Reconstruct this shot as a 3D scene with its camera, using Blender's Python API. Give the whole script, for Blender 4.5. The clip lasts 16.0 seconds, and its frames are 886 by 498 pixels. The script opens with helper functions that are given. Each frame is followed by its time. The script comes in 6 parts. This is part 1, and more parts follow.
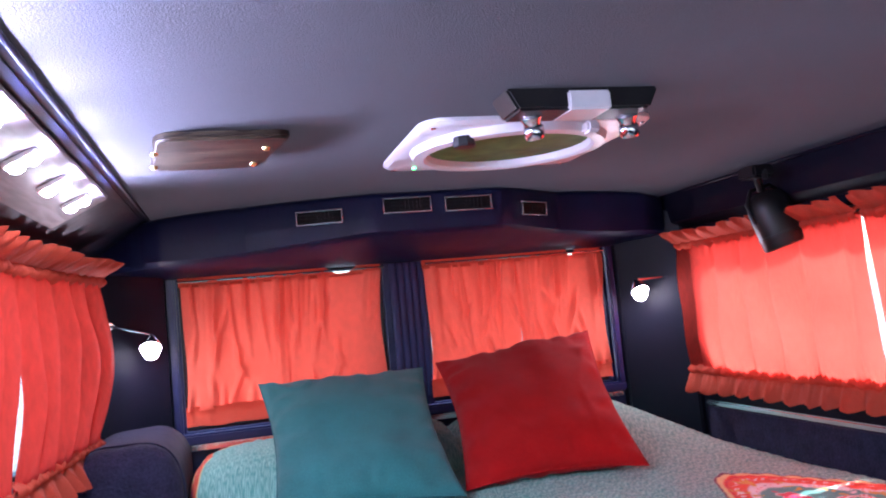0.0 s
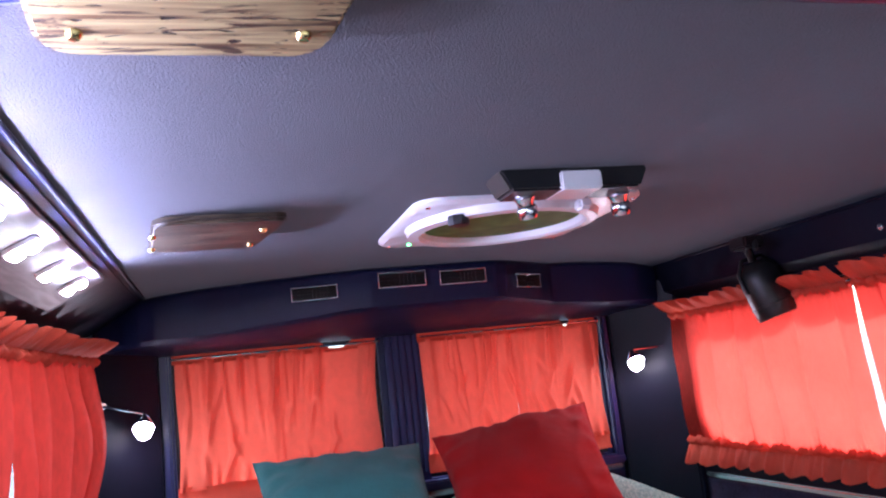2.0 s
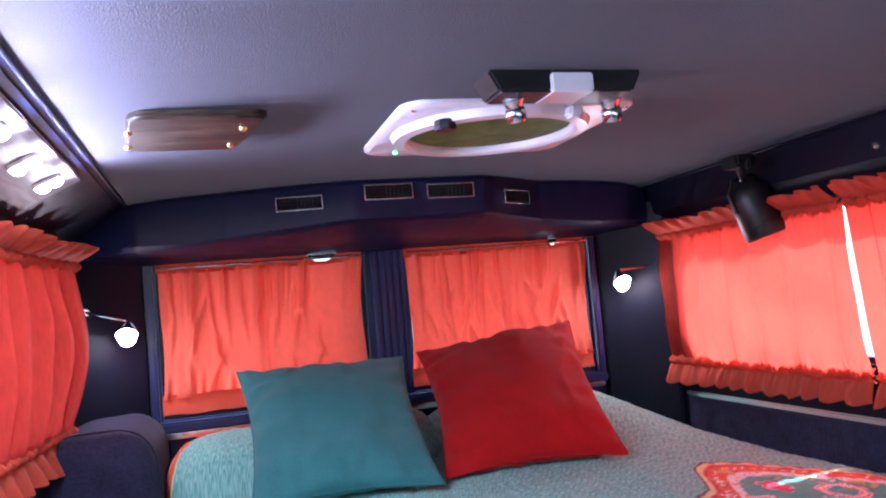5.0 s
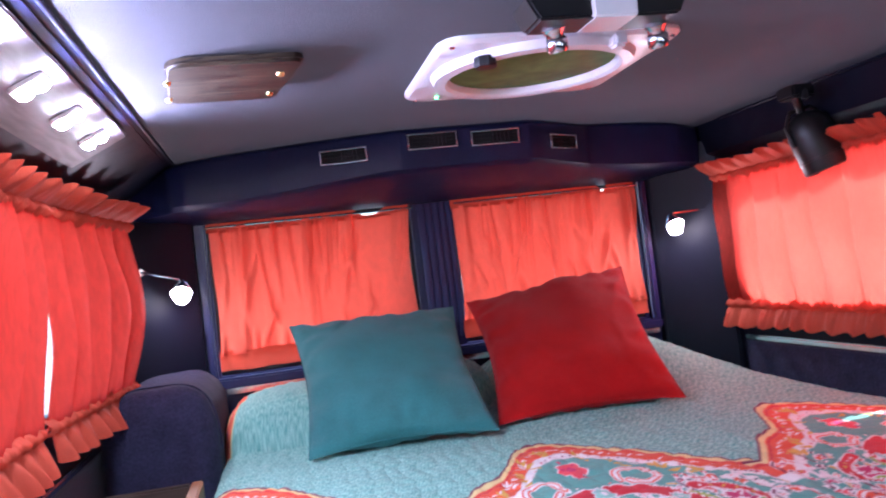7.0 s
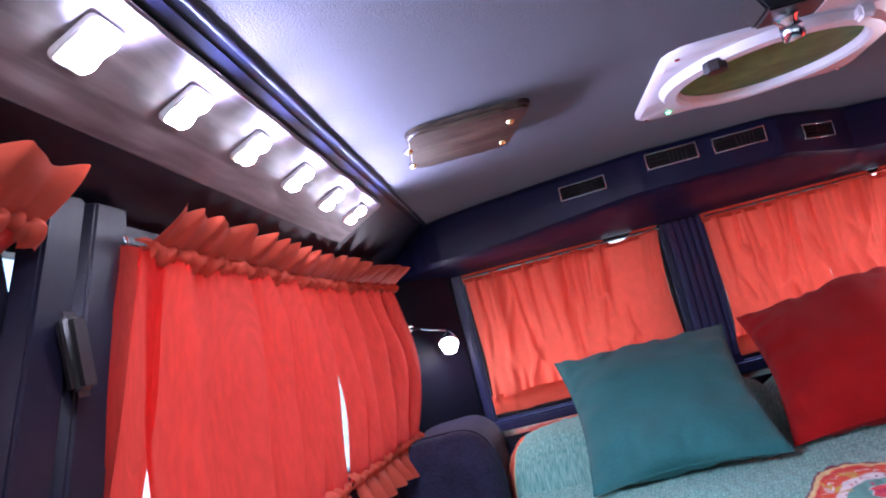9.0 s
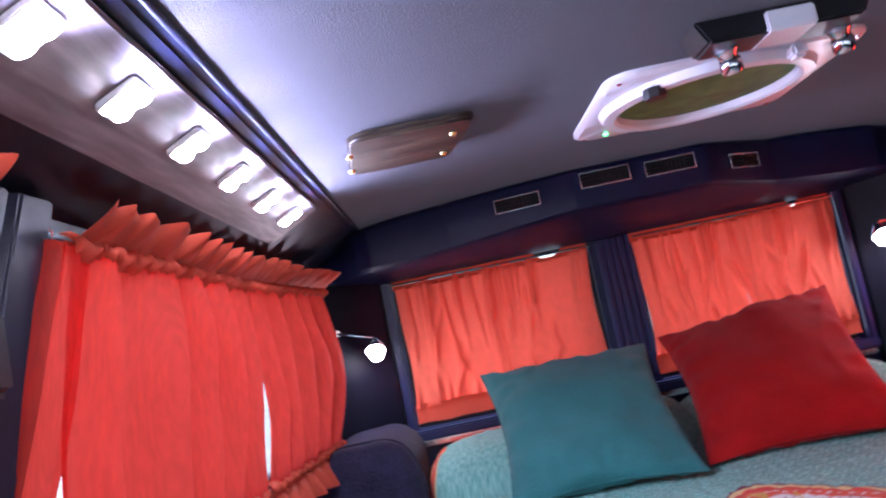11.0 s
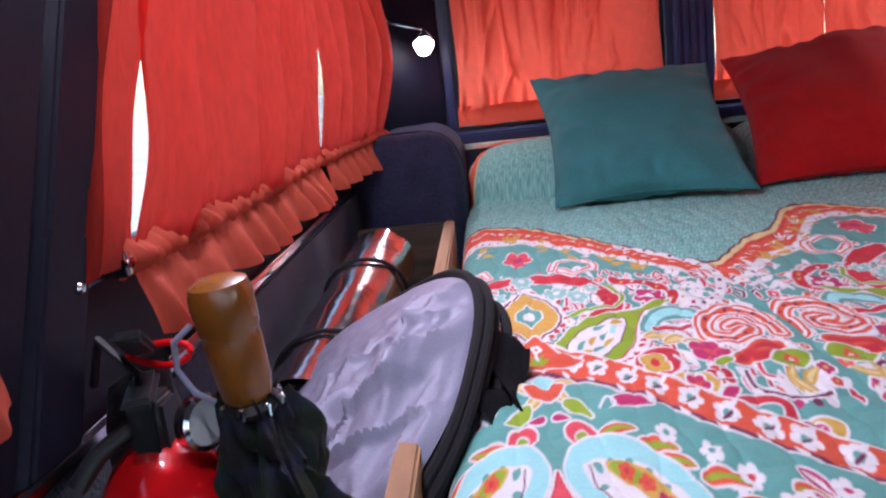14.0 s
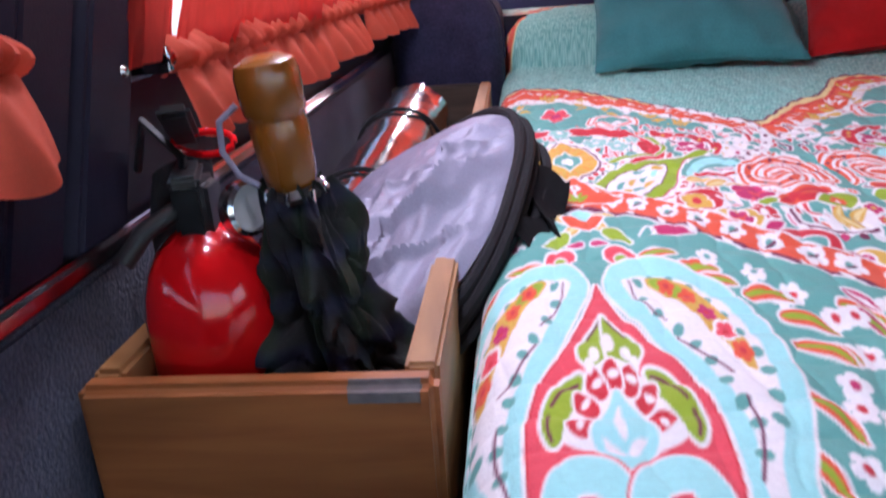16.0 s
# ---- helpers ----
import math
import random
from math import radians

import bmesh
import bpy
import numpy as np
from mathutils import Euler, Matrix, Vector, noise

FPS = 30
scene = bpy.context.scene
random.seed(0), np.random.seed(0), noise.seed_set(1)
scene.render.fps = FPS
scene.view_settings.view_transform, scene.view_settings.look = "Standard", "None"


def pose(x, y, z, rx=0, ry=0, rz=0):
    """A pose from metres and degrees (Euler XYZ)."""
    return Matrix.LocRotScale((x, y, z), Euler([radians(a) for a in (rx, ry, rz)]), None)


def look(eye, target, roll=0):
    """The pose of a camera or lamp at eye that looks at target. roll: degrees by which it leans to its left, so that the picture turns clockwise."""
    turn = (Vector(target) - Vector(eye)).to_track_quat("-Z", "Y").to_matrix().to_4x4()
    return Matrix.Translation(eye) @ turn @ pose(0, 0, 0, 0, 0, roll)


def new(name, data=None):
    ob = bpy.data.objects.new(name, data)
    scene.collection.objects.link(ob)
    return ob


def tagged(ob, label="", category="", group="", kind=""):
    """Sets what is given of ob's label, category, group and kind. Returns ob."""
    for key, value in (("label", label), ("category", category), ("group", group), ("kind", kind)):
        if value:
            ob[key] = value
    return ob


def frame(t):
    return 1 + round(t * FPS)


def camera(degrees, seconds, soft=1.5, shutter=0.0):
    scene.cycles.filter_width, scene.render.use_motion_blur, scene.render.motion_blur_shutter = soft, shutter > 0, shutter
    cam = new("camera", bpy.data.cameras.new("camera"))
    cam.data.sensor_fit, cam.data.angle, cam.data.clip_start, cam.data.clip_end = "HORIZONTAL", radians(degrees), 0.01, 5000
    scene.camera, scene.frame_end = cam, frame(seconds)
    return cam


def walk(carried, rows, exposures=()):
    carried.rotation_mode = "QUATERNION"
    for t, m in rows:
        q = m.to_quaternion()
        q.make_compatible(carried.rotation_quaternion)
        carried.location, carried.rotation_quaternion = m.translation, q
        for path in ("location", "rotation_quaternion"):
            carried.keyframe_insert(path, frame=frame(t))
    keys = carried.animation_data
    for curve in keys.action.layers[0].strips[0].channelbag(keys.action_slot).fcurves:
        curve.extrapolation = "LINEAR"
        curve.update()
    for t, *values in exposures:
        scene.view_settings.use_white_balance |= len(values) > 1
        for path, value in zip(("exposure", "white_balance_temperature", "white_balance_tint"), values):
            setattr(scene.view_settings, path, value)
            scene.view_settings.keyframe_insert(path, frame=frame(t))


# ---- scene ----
cam = camera(58.3, 16.0, soft=2.0, shutter=0.5)
PATH = [
    (0, (-0.462, 0.021, 1.056), (0.057, 1.947, 1.205), -5.3),
    (0.5, (-0.46, 0.019, 1.055), (0.084, 1.938, 1.195), -5.0),
    (1, (-0.459, 0.018, 1.056), (0.096, 1.936, 1.184), -4.9),
    (1.5, (-0.465, 0.013, 1.07), (0.076, 1.923, 1.313), -5.4),
    (2, (-0.468, 0.01, 1.076), (0.079, 1.908, 1.387), -6.2),
    (2.5, (-0.469, -0.009, 1.088), (0.089, 1.873, 1.469), -6.5),
    (3, (-0.469, -0.018, 1.094), (0.086, 1.856, 1.519), -6.0),
    (3.5, (-0.469, -0.01, 1.082), (0.092, 1.88, 1.416), -5.5),
    (4, (-0.464, 0.002, 1.064), (0.1, 1.902, 1.332), -5.5),
    (4.2, (-0.457, 0.013, 1.059), (0.107, 1.917, 1.295), -5.4),
    (6.5, (-0.446, 0.049, 1.014), (0.047, 1.987, 1.065), -5.6),
    (7, (-0.439, 0.057, 1.005), (-0.016, 2.011, 1.055), -6.8),
    (7.5, (-0.435, 0.072, 0.994), (-0.151, 2.051, 1.034), -7.8),
    (8, (-0.436, 0.063, 1.002), (-0.356, 2.057, 1.134), -10.1),
    (8.5, (-0.45, 0.05, 1.003), (-0.588, 2.037, 1.185), -12.0),
    (8.7, (-0.441, 0.047, 1.005), (-0.624, 2.023, 1.253), -13.8),
    (10.8, (-0.437, 0.055, 1.019), (-0.491, 2.042, 1.234), -13.4),
    (11, (-0.454, 0.054, 1.021), (-0.442, 2.042, 1.238), -11.7),
    (11.5, (-0.478, 0.061, 1.028), (-0.395, 2.051, 1.216), -8.9),
    (12, (-0.493, 0.072, 1.01), (-0.418, 2.068, 1.108), -7.9),
    (12.5, (-0.516, 0.082, 0.998), (-0.504, 2.081, 0.95), -7.3),
    (13, (-0.531, 0.093, 0.977), (-0.585, 2.083, 0.781), -6.4),
    (13.5, (-0.54, 0.104, 0.945), (-0.632, 2.073, 0.604), -6.5),
    (14, (-0.548, 0.106, 0.93), (-0.673, 2.058, 0.513), -6.2),
    (14.5, (-0.555, 0.107, 0.912), (-0.699, 2.045, 0.443), -5.2),
    (15, (-0.556, 0.106, 0.897), (-0.729, 2.026, 0.361), -5.6),
    (15.5, (-0.563, 0.1, 0.885), (-0.771, 2.007, 0.319), -5.0),
    (16, (-0.568, 0.097, 0.867), (-0.771, 1.971, 0.198), -4.3),
]
walk(cam, [(t, look(e, g, r)) for t, e, g, r in PATH], exposures=[(t, e, 5800 if t < 12 else 6000 if t < 13 else 6300, 20) for t, e in ((0, 2.25), (2.5, 2.05), (4, 2.1), (7, 2.4), (8, 2.25), (8.7, 2.05), (11, 2.0), (12.5, 1.88), (13.5, 1.7), (14.5, 1.72), (15.5, 1.8), (16, 1.95))])

SKY, SUN, LED_W, READ_W, CURTAIN_SHARE = 0.15, 1.9, 4.5, 0.42, 0.84

# ---------------------------------------------------------------- light
world = bpy.data.worlds.new("world")
scene.world = world
world.use_nodes = True
wn = world.node_tree
sky = wn.nodes.new("ShaderNodeTexSky")
sky.sky_type, sky.sun_disc = "NISHITA", False
sky.sun_elevation, sky.sun_rotation = radians(52.0), radians(75.0)
wn.nodes["Background"].inputs["Strength"].default_value = SKY
wn.links.new(sky.outputs[0], wn.nodes["Background"].inputs[0])


def lamp(name, kind, place, power, colour, size=0.05, target=None, angle=None):
    data = bpy.data.lights.new(name, kind)
    data.energy, data.color = power, colour
    if kind == "AREA":
        data.shape, data.size = "DISK", size
    elif kind == "SPOT":
        data.spot_size, data.spot_blend, data.shadow_soft_size = radians(angle), 1.0, size
    elif kind == "SUN":
        data.angle = radians(angle)
    else:
        data.shadow_soft_size = size
    ob = new(name, data)
    ob.matrix_world = look(place, target) if target else pose(*place)
    return ob


lamp("sun", "SUN", (5.80, 2.05, 7.68), SUN, (1.0, 0.95, 0.88), target=(0, 0.5, 0), angle=0.5)
# The one at 0.425 is out of view, added to brighten the bed's foot
LED_Y = [0.425, 0.600, 0.775, 0.955, 1.145, 1.335, 1.510]
for y in LED_Y:
    # added upward lamp for the ceiling's glow; the modules themselves face down
    lamp("led_light", "SPOT", (-0.699, y, 1.278), LED_W, (0.60, 0.64, 1.0), 0.016, target=(-0.42, y, 1.600), angle=128)
    lamp("led_light", "SPOT", (-0.700, y, 1.288), LED_W * 0.165, (0.80, 0.80, 1.0), 0.010, target=(-0.45, y, 0.80), angle=165)
lamp("reading_light", "POINT", (-0.675, 2.225, 1.018), READ_W, (1.0, 0.88, 0.95), 0.018)
lamp("reading_light", "POINT", (0.750, 2.225, 1.048), READ_W, (1.0, 0.88, 0.95), 0.018)


# ---------------------------------------------------------------- materials
def material(name, colour, rough=0.6, metal=0.0, vary=0.15, scale=60.0, bump=0.0, bump_scale=400.0,
             clear=0.0, sheen=0.0, coarse=6.0, stretch=(1, 1, 1), gloss=0.5):
    """A surface with colour variation at two scales and fine relief."""
    m = bpy.data.materials.new(name)
    m.use_nodes = True
    nt = m.node_tree
    b = nt.nodes["Principled BSDF"]
    co = nt.nodes.new("ShaderNodeTexCoord")
    mp = nt.nodes.new("ShaderNodeMapping")
    mp.inputs["Scale"].default_value = stretch
    nt.links.new(co.outputs["Object"], mp.inputs[0])
    fine, wide = nt.nodes.new("ShaderNodeTexNoise"), nt.nodes.new("ShaderNodeTexNoise")
    fine.inputs["Scale"].default_value, wide.inputs["Scale"].default_value = scale, coarse
    fine.inputs["Detail"].default_value = wide.inputs["Detail"].default_value = 4
    for n in (fine, wide):
        nt.links.new(mp.outputs[0], n.inputs["Vector"])
    add = nt.nodes.new("ShaderNodeMath")
    nt.links.new(fine.outputs[0], add.inputs[0]), nt.links.new(wide.outputs[0], add.inputs[1])
    rng = nt.nodes.new("ShaderNodeMapRange")
    rng.inputs[1].default_value, rng.inputs[2].default_value = 0.6, 1.4
    rng.inputs[3].default_value, rng.inputs[4].default_value = 1 - vary, 1 + vary
    nt.links.new(add.outputs[0], rng.inputs[0])
    mul = nt.nodes.new("ShaderNodeVectorMath")
    mul.operation = "SCALE"
    mul.inputs[0].default_value = colour
    nt.links.new(rng.outputs[0], mul.inputs["Scale"])
    nt.links.new(mul.outputs[0], b.inputs["Base Color"])
    rr = nt.nodes.new("ShaderNodeMapRange")
    rr.inputs[1].default_value, rr.inputs[2].default_value = 0.3, 0.7
    rr.inputs[3].default_value, rr.inputs[4].default_value = max(0.02, rough - 0.08), min(1, rough + 0.08)
    nt.links.new(wide.outputs[0], rr.inputs[0]), nt.links.new(rr.outputs[0], b.inputs["Roughness"])
    b.inputs["Metallic"].default_value = metal
    b.inputs["Specular IOR Level"].default_value = gloss
    b.inputs["Coat Weight"].default_value = clear
    b.inputs["Sheen Weight"].default_value = sheen
    if bump:
        tex, bp = nt.nodes.new("ShaderNodeTexNoise"), nt.nodes.new("ShaderNodeBump")
        tex.inputs["Scale"].default_value, tex.inputs["Detail"].default_value = bump_scale, 3
        nt.links.new(mp.outputs[0], tex.inputs["Vector"])
        bp.inputs["Strength"].default_value, bp.inputs["Distance"].default_value = bump, 0.002
        nt.links.new(tex.outputs[0], bp.inputs["Height"]), nt.links.new(bp.outputs[0], b.inputs["Normal"])
    return m


def glowing(name, colour, strength):
    m = bpy.data.materials.new(name)
    m.use_nodes = True
    b = m.node_tree.nodes["Principled BSDF"]
    b.inputs["Emission Color"].default_value = (*colour, 1)
    b.inputs["Emission Strength"].default_value = strength
    return m


def cloth(name, colour, through_colour, share):
    """Woven cotton that lets part of the daylight through."""
    m = material(name, colour, 0.75, vary=0.10, scale=900, bump=0.25, bump_scale=1200, sheen=0.0, coarse=9)
    nt = m.node_tree
    b, out = nt.nodes["Principled BSDF"], nt.nodes["Material Output"]
    tr, mix = nt.nodes.new("ShaderNodeBsdfTranslucent"), nt.nodes.new("ShaderNodeMixShader")
    wave = nt.nodes.new("ShaderNodeTexNoise")
    wave.inputs["Scale"].default_value = 14
    ramp = nt.nodes.new("ShaderNodeMapRange")
    ramp.inputs[3].default_value, ramp.inputs[4].default_value = 0.8, 1.2
    nt.links.new(wave.outputs[0], ramp.inputs[0])
    sc = nt.nodes.new("ShaderNodeVectorMath")
    sc.operation = "SCALE"
    sc.inputs[0].default_value = through_colour
    nt.links.new(ramp.outputs[0], sc.inputs["Scale"]), nt.links.new(sc.outputs[0], tr.inputs[0])
    mix.inputs[0].default_value = share
    nt.links.new(b.outputs[0], mix.inputs[1]), nt.links.new(tr.outputs[0], mix.inputs[2])
    nt.links.new(mix.outputs[0], out.inputs[0])
    return m


def timber(name, dark, light, axis=0, scale=16.0, rough=0.45, knots=True, clear=0.0):
    """Sawn wood: long grain with darker streaks and knots."""
    m = bpy.data.materials.new(name)
    m.use_nodes = True
    nt = m.node_tree
    b = nt.nodes["Principled BSDF"]
    co, mp = nt.nodes.new("ShaderNodeTexCoord"), nt.nodes.new("ShaderNodeMapping")
    st = [1.0, 1.0, 1.0]
    st[axis] = 0.09
    mp.inputs["Scale"].default_value = st
    nt.links.new(co.outputs["Object"], mp.inputs[0])
    n1, n2 = nt.nodes.new("ShaderNodeTexNoise"), nt.nodes.new("ShaderNodeTexNoise")
    n1.inputs["Scale"].default_value, n1.inputs["Detail"].default_value, n1.inputs["Distortion"].default_value = scale * 6, 6, 0.6
    n2.inputs["Scale"].default_value, n2.inputs["Detail"].default_value, n2.inputs["Distortion"].default_value = scale * (7.0 if knots else 1.6), 4, 1.0
    fleck = nt.nodes.new("ShaderNodeMapping")
    st[axis] = 0.18
    fleck.inputs["Scale"].default_value = st
    nt.links.new(co.outputs["Object"], fleck.inputs[0])
    nt.links.new(mp.outputs[0], n1.inputs["Vector"]), nt.links.new(fleck.outputs[0], n2.inputs["Vector"])
    r1 = nt.nodes.new("ShaderNodeValToRGB")
    r1.color_ramp.elements[0].position, r1.color_ramp.elements[0].color = 0.36, (*dark, 1)
    r1.color_ramp.elements[1].position, r1.color_ramp.elements[1].color = 0.60, (*light, 1)
    nt.links.new(n1.outputs[0], r1.inputs[0])
    r2 = nt.nodes.new("ShaderNodeValToRGB")
    r2.color_ramp.elements[0].position, r2.color_ramp.elements[0].color = (0.38 if knots else 0.25), (0.07, 0.035, 0.02, 1)
    r2.color_ramp.elements[1].position, r2.color_ramp.elements[1].color = (0.45 if knots else 0.55), (1, 1, 1, 1)
    nt.links.new(n2.outputs[0], r2.inputs[0])
    mx = nt.nodes.new("ShaderNodeMix")
    mx.data_type, mx.blend_type = "RGBA", "MULTIPLY"
    mx.inputs[0].default_value = 0.85 if knots else 0.5
    nt.links.new(r1.outputs[0], mx.inputs[6]), nt.links.new(r2.outputs[0], mx.inputs[7])
    nt.links.new(mx.outputs[2], b.inputs["Base Color"])
    b.inputs["Roughness"].default_value, b.inputs["Coat Weight"].default_value = rough, clear
    bp = nt.nodes.new("ShaderNodeBump")
    bp.inputs["Strength"].default_value, bp.inputs["Distance"].default_value = 0.25, 0.002
    nt.links.new(n1.outputs[0], bp.inputs["Height"]), nt.links.new(bp.outputs[0], b.inputs["Normal"])
    return m


HEADLINER = material("headliner_cloth", (0.058, 0.049, 0.053), 0.85, vary=0.22, scale=360, bump=0.9, bump_scale=420, sheen=0.15, coarse=5)
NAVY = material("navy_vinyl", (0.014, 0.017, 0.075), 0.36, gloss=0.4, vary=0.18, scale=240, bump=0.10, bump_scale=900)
DUCT = material("moulded_blue_panel", (0.011, 0.013, 0.050), 0.44, gloss=0.26, vary=0.18, scale=240, bump=0.15, bump_scale=500)
FLEECE = material("blue_fleece", (0.028, 0.028, 0.058), 0.95, vary=0.45, scale=160, bump=1.0, bump_scale=140, sheen=0.06, coarse=22, gloss=0.1)
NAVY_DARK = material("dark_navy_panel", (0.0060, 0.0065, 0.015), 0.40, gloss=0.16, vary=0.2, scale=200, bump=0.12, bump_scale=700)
NAVY_CLOTH = material("navy_curtain_track", (0.020, 0.026, 0.10), 0.7, vary=0.15, scale=500, bump=0.3, bump_scale=800)
CARPET = material("blue_grey_carpet", (0.050, 0.055, 0.090), 0.95, vary=0.75, scale=260, bump=1.0, bump_scale=260, sheen=0.15)
RIBBED = material("ribbed_carpet", (0.06, 0.067, 0.115), 0.95, vary=0.45, scale=300, bump=1.0, bump_scale=160, sheen=0.3, stretch=(1, 0.35, 1))
CHROME = material("chrome", (0.75, 0.75, 0.78), 0.14, metal=1.0, vary=0.05)
BLACK = material("black_plastic", (0.007, 0.007, 0.008), 0.42, vary=0.2, scale=300, bump=0.1)
BLACK_SOFT = material("black_cloth", (0.006, 0.006, 0.008), 0.9, vary=0.3, scale=300, bump=0.5)
WHITE = material("white_plastic", (0.80, 0.78, 0.78), 0.35, vary=0.04, scale=90)
ORANGE = cloth("orange_cotton", (0.47, 0.042, 0.024), (0.97, 0.064, 0.042), CURTAIN_SHARE)
# Same cotton as ORANGE, with its paler room-lit look put into the colour
REAR_ORANGE = cloth("orange_cotton_room_lit", (0.80, 0.190, 0.115), (0.95, 0.090, 0.052), 0.52)
ORANGE_RUFFLE = cloth("orange_ruffle_cotton", (0.58, 0.085, 0.040), (0.80, 0.065, 0.035), 0.28)
TEAL = material("teal_velour", (0.040, 0.190, 0.195), 0.85, vary=0.22, scale=300, bump=0.6, bump_scale=420, gloss=0.15, coarse=13, sheen=0.12)
RED = material("red_velour", (0.42, 0.010, 0.010), 0.9, gloss=0.12, vary=0.22, scale=300, bump=0.6, bump_scale=420, coarse=13, sheen=0.10)


def spalted(name, dark, mid, pale, share, seed):
    """Weathered pine: pale and brown zones along the grain, ragged dark streaks and worm holes."""
    m = bpy.data.materials.new(name)
    m.use_nodes = True
    nt = m.node_tree
    b = nt.nodes["Principled BSDF"]
    co = nt.nodes.new("ShaderNodeTexCoord")

    def tex(stretch, scale, detail, lo, hi, warp=0.0):
        mp, n, r = nt.nodes.new("ShaderNodeMapping"), nt.nodes.new("ShaderNodeTexNoise"), nt.nodes.new("ShaderNodeMapRange")
        mp.inputs["Scale"].default_value, mp.inputs["Location"].default_value = stretch, (seed, seed * 0.7, 0)
        n.inputs["Scale"].default_value, n.inputs["Detail"].default_value, n.inputs["Distortion"].default_value = scale, detail, warp
        r.inputs[1].default_value, r.inputs[2].default_value = lo, hi
        nt.links.new(co.outputs["Object"], mp.inputs[0]), nt.links.new(mp.outputs[0], n.inputs["Vector"]), nt.links.new(n.outputs[0], r.inputs[0])
        return r.outputs[0]

    def blend(fac, a, c):
        mx = nt.nodes.new("ShaderNodeMix")
        mx.data_type = "RGBA"
        nt.links.new(fac, mx.inputs[0])
        for sock, val in ((mx.inputs[6], a), (mx.inputs[7], c)):
            if isinstance(val, tuple):
                sock.default_value = (*val, 1)
            else:
                nt.links.new(val, sock)
        return mx.outputs[2]
    zones = blend(tex((0.22, 1, 1), 16, 3, share - 0.06, share + 0.08, 0.8), mid, pale)
    grain = blend(tex((0.05, 1, 1), 150, 5, 0.42, 0.66, 0.4), zones, mid)
    streak = blend(tex((0.16, 1, 1), 62, 5, 0.55, 0.61, 1.2), grain, dark)
    holes = tex((0.30, 1, 1), 150, 2, 0.63, 0.66, 0.3)
    nt.links.new(blend(holes, streak, (0.012, 0.006, 0.003)), b.inputs["Base Color"])
    b.inputs["Roughness"].default_value, b.inputs["Coat Weight"].default_value, b.inputs["Coat Roughness"].default_value = 0.5, 0.10, 0.35
    b.inputs["Specular IOR Level"].default_value = 0.25
    bp = nt.nodes.new("ShaderNodeBump")
    bp.invert = True
    bp.inputs["Strength"].default_value, bp.inputs["Distance"].default_value = 0.7, 0.002
    nt.links.new(holes, bp.inputs["Height"]), nt.links.new(bp.outputs[0], b.inputs["Normal"])
    return m


PLAQUE = spalted("spalted_wood", (0.040, 0.018, 0.008), (0.100, 0.050, 0.018), (0.30, 0.222, 0.095), 0.44, 1.3)
DARK_PLAQUE = spalted("dark_spalted_wood", (0.006, 0.003, 0.0015), (0.022, 0.013, 0.006), (0.075, 0.055, 0.030), 0.57, 4.1)
BOARD = timber("oiled_board", (0.36, 0.165, 0.055), (0.48, 0.240, 0.090), 1, 8, 0.5, False)
# Far board's wood, with the shade inside the box put into its colour
BOARD_DARK = timber("shaded_board", (0.040, 0.028, 0.018), (0.085, 0.060, 0.040), 0, 8, 0.6, False)
BOARD_END = timber("oiled_board_end", (0.36, 0.105, 0.027), (0.46, 0.150, 0.041), 0, 8, 0.5, False)
HANDLE = material("varnished_handle", (0.235, 0.078, 0.009), 0.24, vary=0.22, scale=50, coarse=16, clear=0.35, stretch=(1, 1, 0.2))
RED_PAINT = material("red_enamel", (0.66, 0.006, 0.008), 0.13, vary=0.06, scale=30, clear=0.25)
SILVER = material("silver_cloth", (0.27, 0.27, 0.36), 0.50, metal=0.10, vary=0.14, scale=500, bump=0.15, bump_scale=300)
FOIL = material("reflective_foil", (0.82, 0.78, 0.78), 0.16, metal=1.0, vary=0.06, scale=60, bump=0.6, bump_scale=34)
BRASS = material("brass_bolt", (0.75, 0.58, 0.24), 0.25, metal=1.0, vary=0.05)
LED_FACE = glowing("led_face", (0.95, 0.92, 1.0), 34)
READ_FACE = glowing("reading_lamp_face", (1.0, 0.94, 0.98), 8)
GREEN_LED = glowing("green_indicator", (0.05, 1.0, 0.2), 3)
GRASS = material("ground_cover", (0.44, 0.42, 0.38), 0.95, vary=0.3, scale=3, coarse=0.4)

GLASS = bpy.data.materials.new("window_glass")
GLASS.use_nodes = True
gb = GLASS.node_tree.nodes["Principled BSDF"]
gb.inputs["Transmission Weight"].default_value, gb.inputs["Roughness"].default_value = 1.0, 0.0
gb.inputs["Base Color"].default_value, gb.inputs["IOR"].default_value = (0.85, 0.92, 0.90, 1), 1.2


# ---------------------------------------------------------------- building helpers
ORIGIN = {}


def thing(name, base, label, category, group="", kind=""):
    ob = new(name)
    ob.empty_display_size = 0.05
    ob.location = base
    ORIGIN[ob] = Vector(base)
    return tagged(ob, label, category, group, kind)


def mesh_of(name, bm, mat, smooth=True):
    me = bpy.data.meshes.new(name)
    bm.normal_update()
    bm.to_mesh(me)
    bm.free()
    me.materials.append(mat)
    if smooth:
        me.polygons.foreach_set("use_smooth", [True] * len(me.polygons))
        me.set_sharp_from_angle(angle=radians(38))
    return me


def part(name, bm, mat, parent, label="", smooth=True):
    base = ORIGIN[parent]
    bm.transform(Matrix.Translation(-base))
    ob = new(name, mesh_of(name, bm, mat, smooth))
    ob.parent = parent
    ORIGIN[ob] = base
    if label:
        ob["label"] = label
    return ob


